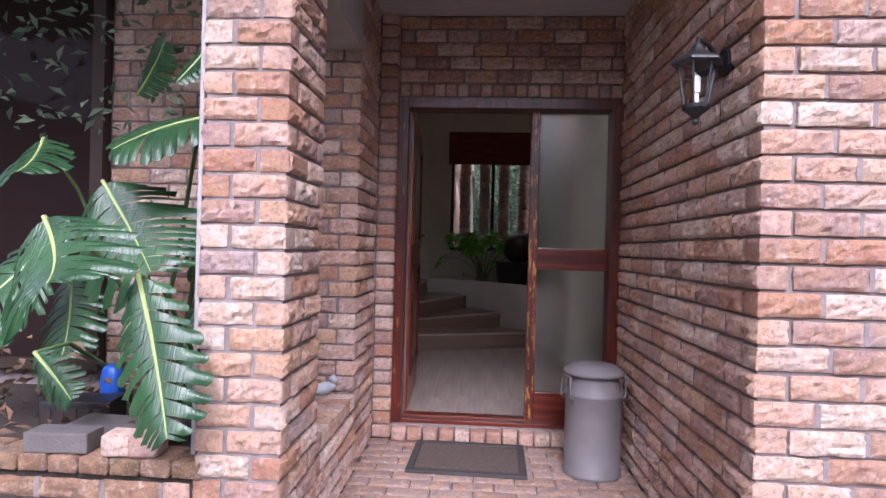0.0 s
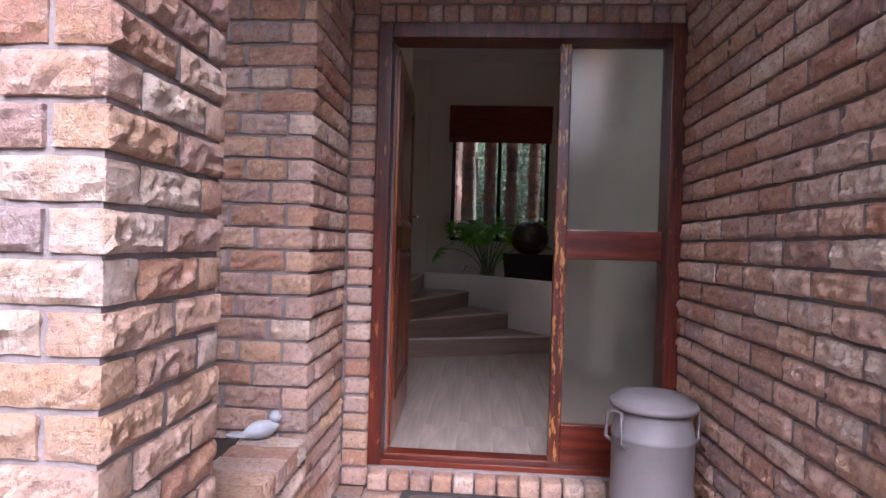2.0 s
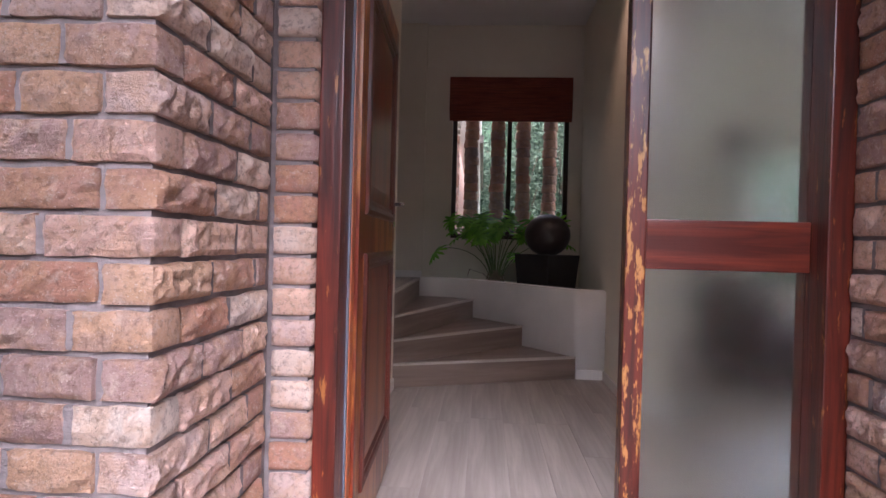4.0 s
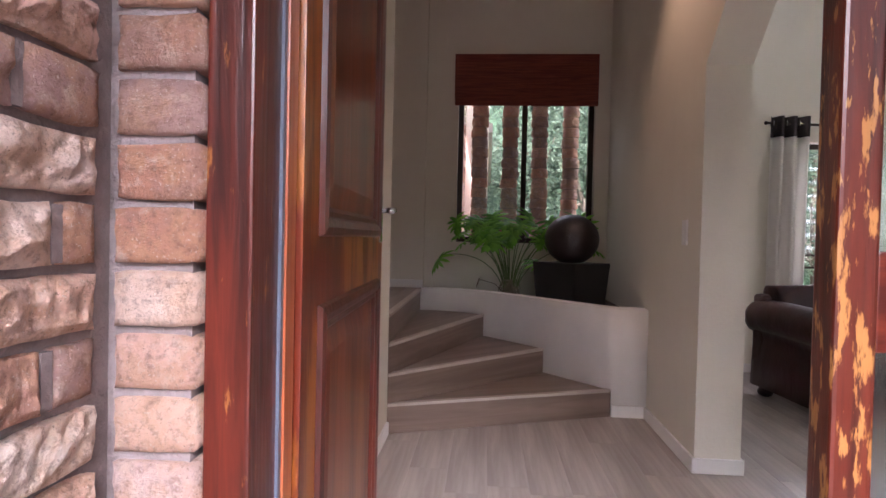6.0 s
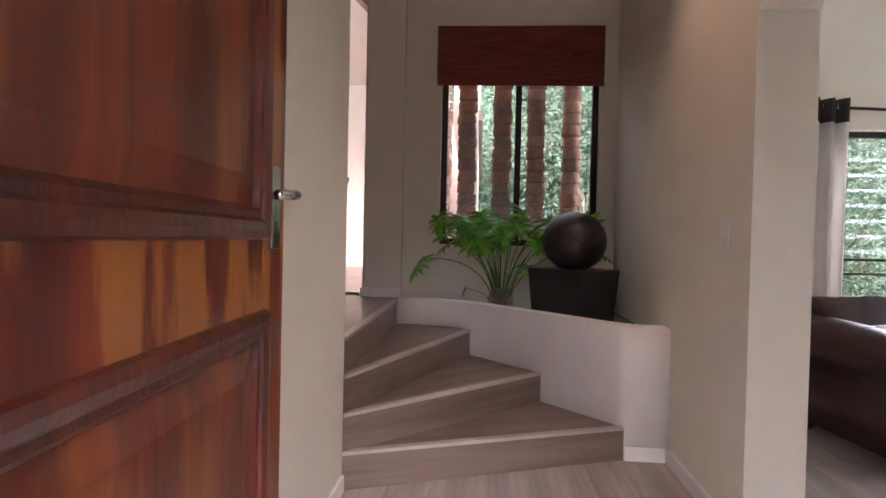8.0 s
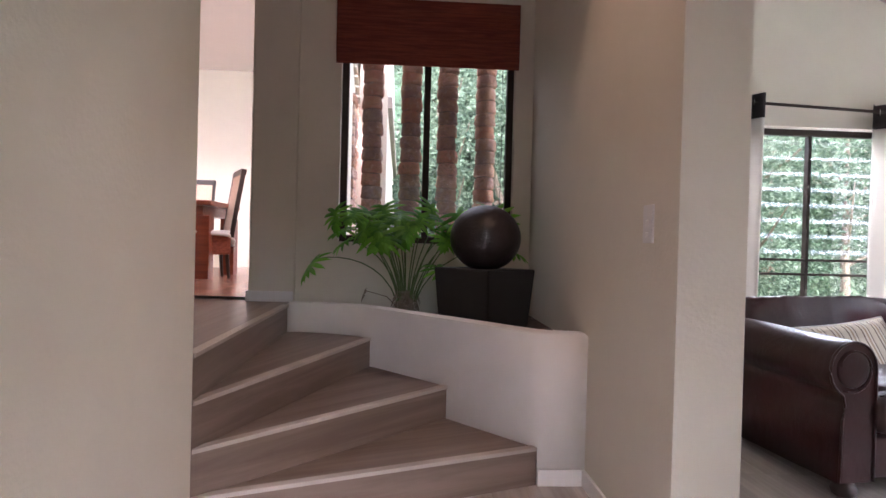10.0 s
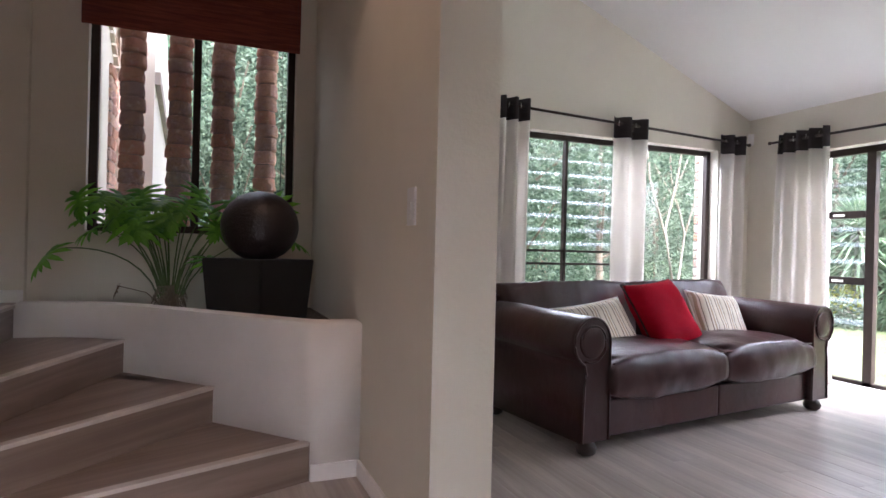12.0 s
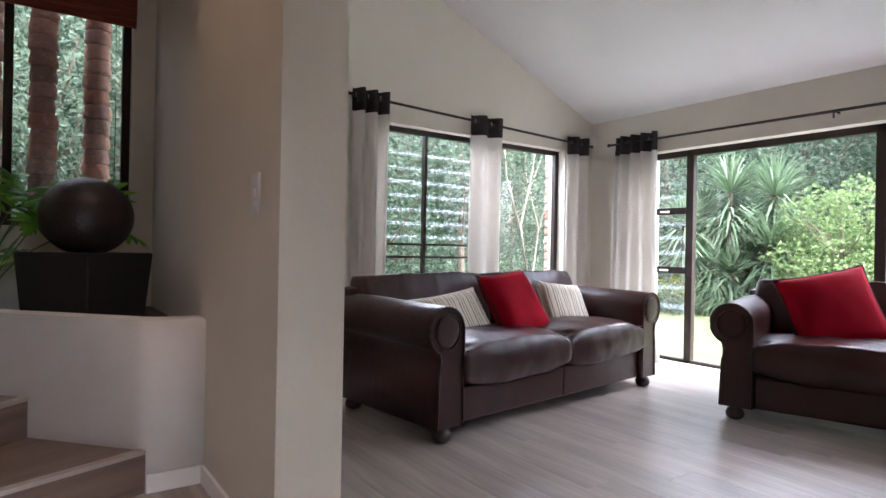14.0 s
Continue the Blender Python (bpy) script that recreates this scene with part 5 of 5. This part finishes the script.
def banana_leaf(t, base, tip, width, splits, roll=0.0, sag=0.25, seed=1):
    """One large leaf along a drooping midrib, its blade torn into strips."""
    r = random.Random(seed)
    a, b = Vector(base), Vector(tip)
    n = 30
    up = Vector((0, 0, 1))
    axis = (b - a)
    side = axis.cross(Vector((0, -1, 0.25))).normalized()
    q = Matrix.Rotation(radians(roll), 3, axis.normalized())
    side = q @ side
    nor = side.cross(axis).normalized()
    mid = []
    for i in range(n + 1):
        u = i / n
        mid.append(a.lerp(b, u) + nor * (-sag * axis.length * (u * u - u)) * -1)
    bm = bmesh.new()
    tube(bm, mid, 0.009, 6, 0.002)
    lf = part("leaf", bm, RIB, t, "pale leaf midrib")
    bm = bmesh.new()
    for s in (-1, 1):
        i = 1
        while i < n:
            k = min(n - i, r.choice((1, 2, 2, 3, 3, 4)) if splits else 3)
            g = []
            m = 5
            torn = r.random() < 0.3
            dz = r.uniform(-0.10, 0.05)
            for jj in range(k + 1):
                u = (i + jj) / n
                wloc = width * (math.sin(math.pi * min(1, u * 0.93 + 0.05)) ** 0.55)
                row = []
                for c_ in range(m + 1):
                    f = c_ / m
                    close = 1 - 0.48 * f * (abs(jj - k / 2) * 2 / k) * (1 if splits else 0.2)
                    ctr = mid[i].lerp(mid[min(n, i + k)], 0.5)
                    base_p = mid[i + jj].lerp(ctr, (1 - close) * 0.9) if f > 0 else mid[i + jj]
                    sweep = axis.normalized() * ((0.30 + 0.35 * u) * f * wloc)
                    p = base_p + side * (s * f * wloc * (0.86 if torn else 1) * (1 - 0.13 * f * (abs(jj - k / 2) * 2 / k) ** 2)) + sweep - nor * (f * f * wloc * (0.28 + dz)) + nor * (0.06 * wloc * math.sin(f * 3.1))
                    row.append(bm.verts.new(p))
                g.append(row)
            for ra, rb in zip(g, g[1:]):
                for c_ in range(m):
                    bm.faces.new((ra[c_], ra[c_ + 1], rb[c_ + 1], rb[c_]))
            i += k
    smooth(part("blade", bm, BANANA, lf, "glossy dark green split leaf blade"))
    return lf


t = thing("strelitzia_plant", "large glossy green split-leaf strelitzia growing in the garden bed", "plant")
t.location = (0, 0, 0)
spec = [((-0.887, 1.93, 1.11), (-0.682, 1.763, 0.628), 0.156, True, 0, 0.12),
        ((-1.253, 1.977, 1.293), (-1.075, 1.768, 1.081), 0.273, True, 0, 0.45),
        ((-1.413, 2.518, 1.477), (-1.08, 2.339, 1.095), 0.295, True, -8, 0.2),
        ((-0.869, 2.453, 1.752), (-1.211, 2.28, 1.576), 0.183, False, 35, -0.2),
        ((-1.711, 2.548, 1.662), (-1.627, 2.303, 1.483), 0.179, True, 0, 0.25),
        ((-0.854, 2.403, 2.081), (-0.968, 2.296, 1.849), 0.073, False, 20, 0.1),
        ((-1.423, 2.166, 0.789), (-1.212, 2.08, 0.642), 0.087, True, 0, 0.1),
        ((-1.62, 2.6, 1.3), (-1.9, 2.2, 0.8), 0.22, True, 10, 0.2),
        ((-1.15, 2.8, 1.25), (-0.80, 2.6, 0.9), 0.18, True, -10, 0.2),
        ((-1.05, 2.7, 0.95), (-0.95, 2.5, 0.55), 0.16, True, 0, 0.2),
        ((-1.75, 2.8, 1.05), (-1.6, 2.55, 0.7), 0.17, True, 0, 0.2),
        ((-1.5, 2.9, 1.95), (-1.25, 2.7, 2.15), 0.12, False, 0, 0.1)]
for i, (a, b2, wd, spl, roll, sag) in enumerate(spec):
    banana_leaf(t, a, b2, wd, spl, roll, sag, 11 + i)
for a, b2 in [((-1.1 - 0.06 * i, 2.88, 0.4), row[0]) for i, row in enumerate(spec[:7])]:
    a, b2 = Vector(a), Vector(b2)
    bm = bmesh.new()
    tube(bm, [a, a.lerp(b2, 0.35) + Vector((0, 0.05, 0.08)), a.lerp(b2, 0.75) + Vector((0, 0.02, 0.10)), b2], 0.013, 6, 0.007)
    smooth(part("stalk", bm, STEM, t))
bm = bmesh.new()
r = random.Random(9)
for i in range(420):
    p = Vector((r.uniform(-3.0, -0.75), r.uniform(2.15, 3.05), 0.41 + r.random() ** 2 * 0.35))
    m = Matrix.Translation(p) @ Euler((r.uniform(-1, 1), r.uniform(-1, 1), r.uniform(0, 6.3))).to_matrix().to_4x4()
    L, W = r.uniform(0.03, 0.10), r.uniform(0.008, 0.02)
    bm.faces.new([bm.verts.new(m @ Vector(q)) for q in ((0, 0, 0), (W, L * 0.5, 0.01), (0, L, 0), (-W, L * 0.5, 0.01))])
part("leaf_litter", bm, DEADLEAF, kind="stuff")

def shade_bush(name, x0, x1, y0, y1, z0, z1, n, material, size, seed, label, category="bush"):
    r = random.Random(seed)
    bm = bmesh.new()
    for i in range(n):
        p = Vector((r.uniform(x0, x1), r.uniform(y0, y1), r.uniform(z0, z1)))
        m = Matrix.Translation(p) @ Euler((r.uniform(-1.2, 1.2), r.uniform(-1.2, 1.2), r.uniform(0, 6.3))).to_matrix().to_4x4()
        L = size * r.uniform(0.6, 1.4)
        bm.faces.new([bm.verts.new(m @ Vector(q)) for q in ((0, 0, 0), (L * 0.22, L * 0.5, 0.01), (0, L, 0), (-L * 0.22, L * 0.5, 0.01))])
    t = thing(name, label, category)
    part("foliage", bm, material, t)
    return t


shade_bush("creeper", -2.4, -1.05, 2.6, 3.1, 1.75, 2.7, 260, TREE, 0.07, 4, "leafy green creeper hanging before the dark window")


# ---- garden ----
def leaf_cloud(bm, centre, radii, n, size, r):
    for i in range(n):
        v = Vector((r.gauss(0, 1), r.gauss(0, 1), r.gauss(0, 1))).normalized() * (r.random() ** 0.25)
        k = 1 + 0.28 * noise.noise(v * 2.2 + Vector(centre))
        p = Vector(centre) + Vector((v.x * radii[0], v.y * radii[1], v.z * radii[2])) * k
        m = Matrix.Translation(p) @ Euler((r.uniform(-1.3, 1.3), r.uniform(-1.3, 1.3), r.uniform(0, 6.3))).to_matrix().to_4x4()
        L = size * r.uniform(0.6, 1.5)
        bm.faces.new([bm.verts.new(m @ Vector(q)) for q in ((0, 0, 0), (L * 0.3, L * 0.5, 0.02), (0, L, 0), (-L * 0.3, L * 0.5, 0.02))])


def tree(name, label, x, y, h, rad, n, material, size, seed, trunk=0.10, z_low=0.5, category="tree"):
    r = random.Random(seed)
    t = thing(name, label, category, pose(x, y, -0.03))
    bm = bmesh.new()
    top = Vector((r.uniform(-0.3, 0.3), r.uniform(-0.3, 0.3), h * 0.75))
    tube(bm, [(0, 0, 0), (r.uniform(-0.1, 0.1), 0.05, h * 0.3), top * 0.7, top], trunk, 8, trunk * 0.3)
    for i in range(6):
        a = r.uniform(0, 6.28)
        s = top * r.uniform(0.35, 0.8)
        tube(bm, [s, s + Vector((math.cos(a) * rad * 0.4, math.sin(a) * rad * 0.4, h * 0.1)), s + Vector((math.cos(a) * rad * 0.75, math.sin(a) * rad * 0.75, h * 0.22))], trunk * 0.35, 6, trunk * 0.1)
    part("trunk", bm, BARK, t)
    bm = bmesh.new()
    clumps = 12
    for i in range(clumps):
        a, rr = r.uniform(0, 6.28), rad * 0.7 * math.sqrt(r.random())
        zc = r.uniform(z_low + rad * 0.2, h - rad * 0.3)
        leaf_cloud(bm, (math.cos(a) * rr, math.sin(a) * rr, zc), (rad * 0.5, rad * 0.5, rad * 0.45), n // clumps, size, r)
    part("crown", bm, material, t)
    return t


def yucca(name, x, y, heads, seed, label):
    r = random.Random(seed)
    t = thing(name, label, "yucca", pose(x, y, -0.03))
    for hx, hy, hz, L in heads:
        bm = bmesh.new()
        tube(bm, [(hx * 0.3, hy * 0.3, 0), (hx * 0.7, hy * 0.7, hz * 0.5), (hx, hy, hz)], 0.07, 8, 0.05)
        part("trunk", bm, BARK, t)
        bm = bmesh.new()
        for i in range(330):
            a = r.uniform(0, 6.28)
            el = math.asin(r.uniform(-0.75, 1))
            zz = hz + (r.uniform(-0.7, 0.0) if el < 0.2 else 0)
            d = Vector((math.cos(a) * math.cos(el), math.sin(a) * math.cos(el), math.sin(el)))
            s = Vector((-math.sin(a), math.cos(a), 0)) * 0.022
            p0 = Vector((hx, hy, zz))
            p1 = p0 + d * L * 0.55
            p2 = p0 + d * L + Vector((0, 0, -0.16 * L))
            v = [bm.verts.new(q) for q in (p0 - s * 0.6, p0 + s * 0.6, p1 + s, p1 - s, p2)]
            bm.faces.new((v[0], v[1], v[2], v[3]))
            bm.faces.new((v[3], v[2], v[4]))
        part("leaf_rosette", bm, YUCCA, t)
    return t


yucca("yucca", 11.6, 10.3, [(0, 0, 2.35, 1.0), (-0.6, 0.6, 1.7, 0.85), (0.1, -0.4, 1.1, 0.8), (0.4, 0.8, 2.0, 0.8), (-0.4, 0.1, 0.9, 0.7)], 1, "tall green yucca with spiky leaf heads on the lawn edge")
yucca("yucca", 12.1, 9.7, [(0, 0, 2.3, 1.05), (-0.5, -0.2, 1.25, 0.95), (0.5, 0.6, 1.6, 0.9), (-0.8, 0.4, 0.8, 0.8)], 2, "bushy green yucca with long spiky leaves on the lawn edge")
tree("round_bush", "large rounded light green bush beside the lawn", 11.3, 8.2, 2.35, 1.35, 12000, BUSH, 0.075, 3, 0.05, 0.0, "bush")
tree("yellow_shrub", "small yellow-green shrub at the lawn edge", 10.9, 11.0, 0.95, 0.42, 700, YELLOW, 0.07, 4, 0.02, 0.1, "bush")
for i, (x, y) in enumerate(((11.2, 11.3), (10.7, 10.7), (11.7, 9.8), (12.0, 9.0))):
    tree("low_shrub", "low green shrub at the edge of the lawn", x, y, 0.6, 0.5, 800, TREE, 0.07, 20 + i, 0.02, 0.0, "bush")
far = [(14.5, 13.5, 6.0, 2.6), (16.0, 11.0, 6.5, 2.8), (16.5, 8.0, 6.5, 2.8), (16.0, 5.0, 6.0, 2.6), (12.5, 14.5, 6.0, 2.6), (16, 2, 6, 2.6), (14.0, 15.5, 7, 2.8), (18.5, 9.5, 8, 3), (18.5, 6, 8, 3)]
for i, (x, y, h, rad) in enumerate(far):
    tree("garden_tree", "dense leafy green tree beyond the lawn", x, y, h, rad, 8500, TREE, 0.12, 40 + i, 0.13, 0.2)
near = [(0.75, 12.0, 4.2, 1.1), (-1.0, 15.6, 5.0, 1.6), (0.6, 14.6, 6.0, 1.8), (4.6, 11.6, 3.6, 1.3), (6.4, 12.0, 4.0, 1.5), (8.2, 12.8, 4.4, 1.6), (3.0, 12.0, 4.2, 1.5), (1.6, 12.2, 4.4, 1.5), (10.0, 14.0, 5.5, 2.2), (5.5, 14.2, 6, 2.2), (2.2, 14.5, 6, 2.3), (7.6, 15.5, 6, 2.4)]
for i, (x, y, h, rad) in enumerate(near):
    tree("garden_tree", "leafy green tree close behind the house", x, y, h, rad, 8000, TREE, 0.075, 60 + i, 0.07, 0.1)
# flat sheets whose dark green stands in for shaded depth behind the trees
boxes("added_backdrop", [(-4, 22, 18.2, 18.4, -0.03, 6.5), (20.5, 20.7, -6, 18, -0.03, 6.5)], DEEP, kind="structure")
t = thing("garden_lamp", "white garden lamp post with a round globe on the lawn", "garden lamp", pose(11.4, 11.2, -0.03))
bm = bmesh.new()
tube(bm, [(0, 0, 0), (0, 0, 1.45)], 0.03, 10)
part("post", bm, SKIRT, t)
bm = bmesh.new()
bmesh.ops.create_uvsphere(bm, u_segments=16, v_segments=10, radius=0.10, matrix=pose(0, 0, 1.53))
smooth(part("globe", bm, PLASTIC, t, "white round globe"))
for i, (x, y, l) in enumerate(((6.3, 10.4, 0.15), (7.0, 10.9, -0.2), (3.6, 10.6, 0.1), (2.9, 10.9, -0.2))):
    t = thing("sapling", "thin pale-barked young tree outside the living room window", "tree", pose(x, y, -0.03), "saplings outside the window")
    bm = bmesh.new()
    tube(bm, [(0, 0, 0), (l * 0.3, 0, 0.8), (l * -0.4, 0.05, 1.5), (l, 0.05, 2.3), (l * 1.6, 0, 3.2)], 0.024, 8, 0.010)
    tube(bm, [(l * -0.3, 0.05, 1.4), (l * -2.0, 0.1, 2.2), (l * -2.6, 0.1, 2.9)], 0.016, 6, 0.008)
    tube(bm, [(l * 0.3, 0.05, 1.9), (l * 2.4, 0.1, 2.5)], 0.012, 6, 0.006)
    smooth(part("trunk", bm, PALEBARK, t))
    bm = bmesh.new()
    leaf_cloud(bm, (l, 0, 2.6), (0.6, 0.5, 0.8), 500, 0.06, random.Random(80 + i))
    part("crown", bm, TREE, t)
# cream neighbouring wing outside the niche window, with a brick pier under its sloping eave
wing = thing("neighbouring_wing", "cream plastered house wing with a brick pier and sloping eave", "house", pose(0, 0, 0))
bm = bmesh.new()
prof = [(9.3, -0.03), (12.4, -0.03), (12.4, 2.3), (9.3, 3.9)]
a = [bm.verts.new((0.07, y, z)) for y, z in prof]
b = [bm.verts.new((-0.17, y, z)) for y, z in prof]
bm.faces.new(a[::-1]), bm.faces.new(b)
for i in range(4):
    bm.faces.new((a[i], b[i], b[(i + 1) % 4], a[(i + 1) % 4]))
bmesh.ops.recalc_face_normals(bm, faces=bm.faces[:])
part("wall", bm, plain("cream_outside_paint", (0.80, 0.74, 0.66), 0.8, vary=0.04), wing)
bm = bmesh.new()
box(bm, -0.02, 0.02, -1.45, 1.45, -0.05, 0.05)
part("fascia", bm, plain("grey_brown_board", (0.42, 0.36, 0.32), 0.7), wing).matrix_local = pose(0.09, 10.75, 2.22, -8)
for k in range(7):
    bm = bmesh.new()
    box(bm, -0.17, 0.13, -0.045, 0.045, -0.012, 0.012)
    part("eave_board", bm, PAINT, wing).matrix_local = pose(-0.30, 8.92 + k * 0.10, 2.66 - k * 0.055, -29)
pier = structure("wall_pier_outside")
boxes("core", [(-0.52, -0.19, 9.02, 9.28, -0.03, 2.42)], MORTAR, pier)
bw = structure("wall_outside_east")
boxes("core", [(4.955, 5.4, 8.59, 8.68, -0.03, 3.0)], MORTAR, bw)

# ---- pieces: tiles, planks, paving, bricks ----
TILE = brick_material("terracotta_floor_tile", [(0.0, (0.50, 0.25, 0.20)), (0.4, (0.46, 0.22, 0.17)), (0.7, (0.53, 0.28, 0.22))], 0.002)
TILE.node_tree.nodes["Principled BSDF"].inputs["Roughness"].default_value = 0.16
bm = bmesh.new()
box(bm, -0.196, 0.196, -0.196, 0.196, 0, 0.006)
bmesh.ops.bevel(bm, geom=[e for e in bm.edges if all(v.co.z > 0.005 for v in e.verts)], offset=0.002, segments=1, affect="EDGES")
tile_mesh = bpy.data.meshes.new("tile")
bm.to_mesh(tile_mesh)
bm.free()
tile_mesh.materials.append(TILE)
for i in range(9):
    for j in range(10):
        o = new("tile", tile_mesh)
        o.parent = bpy.data.objects["floor_dining"]
        o.location = (-0.62 - i * 0.402, 8.625 + j * 0.402, TOP - 0.003)
plank_rows(XL, XR + 0.0, Y_DOOR + 0.16, 8.0)
plank_rows(XR, 5.28, 2.95, 8.34)
pav = bpy.data.objects["pavement"]
y, k = 2.30, 0
while y < 3.70:
    x = -0.42 - (0.11 if k % 2 else 0)
    while x < 1.08:
        brick(pav, rng.choice(FLAT), x + 0.106, y + 0.05, -0.03, 0, 1.0, "paver")
        x += 0.218
    y += 0.107
    k += 1
wf = bpy.data.objects["wall_front"]
x = -0.30
while x < 1.08:
    o = brick(wf, rng.choice(SMOOTHER), x + 0.05, 3.775, 0.045, 0, 0.92)
    x += 0.1
pp = bpy.data.objects["pillar_porch"]
lay(pp, (-0.70, 1.97), (1, 0), (0, -1), 0.295, 0.0, 2.82, 1, 2)
lay(pp, (-0.405, 1.97), (0, 1), (1, 0), 0.43, 0.0, 2.82, 1, 0)
lay(pp, (-0.70, 1.97), (0, 1), (-1, 0), 0.43, 0.0, 2.82, 2, 0)
lw = bpy.data.objects["ledge_wall"]
lay(lw, (-0.415, 2.40), (0, 1), (1, 0), 0.79, 0.0, 0.36, 0)
y = 2.41
while y < 3.15:
    brick(lw, rng.choice(ROCK), -0.525, y + 0.05, 0.395, 0, 1.1)
    y += 0.108
lay(wf, (-1.83, 3.205), (1, 0), (0, -1), 1.40, 0.0, 2.82, 0, 1)
lay(wf, (-0.43, 3.205), (0, 1), (1, 0), 0.55, 0.0, 2.82, 2, 0)
lay(wf, (-0.43, 3.785), (1, 0), (0, -1), 0.118, 0.0, 2.82, 0)
x = -0.305
while x < 1.09:
    brick(wf, rng.choice(SMOOTHER), x + 0.033, 3.854, 2.235, 0, 0.66)
    x += 0.0745
lay(wf, (-0.31, 3.805), (1, 0), (0, -1), 1.42, 2.283, 2.71, 0)
wp = bpy.data.objects["wall_porch"]
lay(wp, (1.105, 1.96), (0, 1), (-1, 0), 1.84, 0.0, 2.82, 1, 0)
lay(wp, (1.105, 1.96), (1, 0), (0, -1), 1.25, 0.0, 2.82, 2, 0)
lay(pier, (-0.53, 9.0), (1, 0), (0, -1), 0.35, 0.62, 2.42, 1)
lay(pier, (-0.18, 9.0), (0, 1), (1, 0), 0.28, 0.62, 2.42, 2)
lay(bw, (4.945, 8.585), (0, 1), (-1, 0), 0.10, 0.6, 2.3, 0)
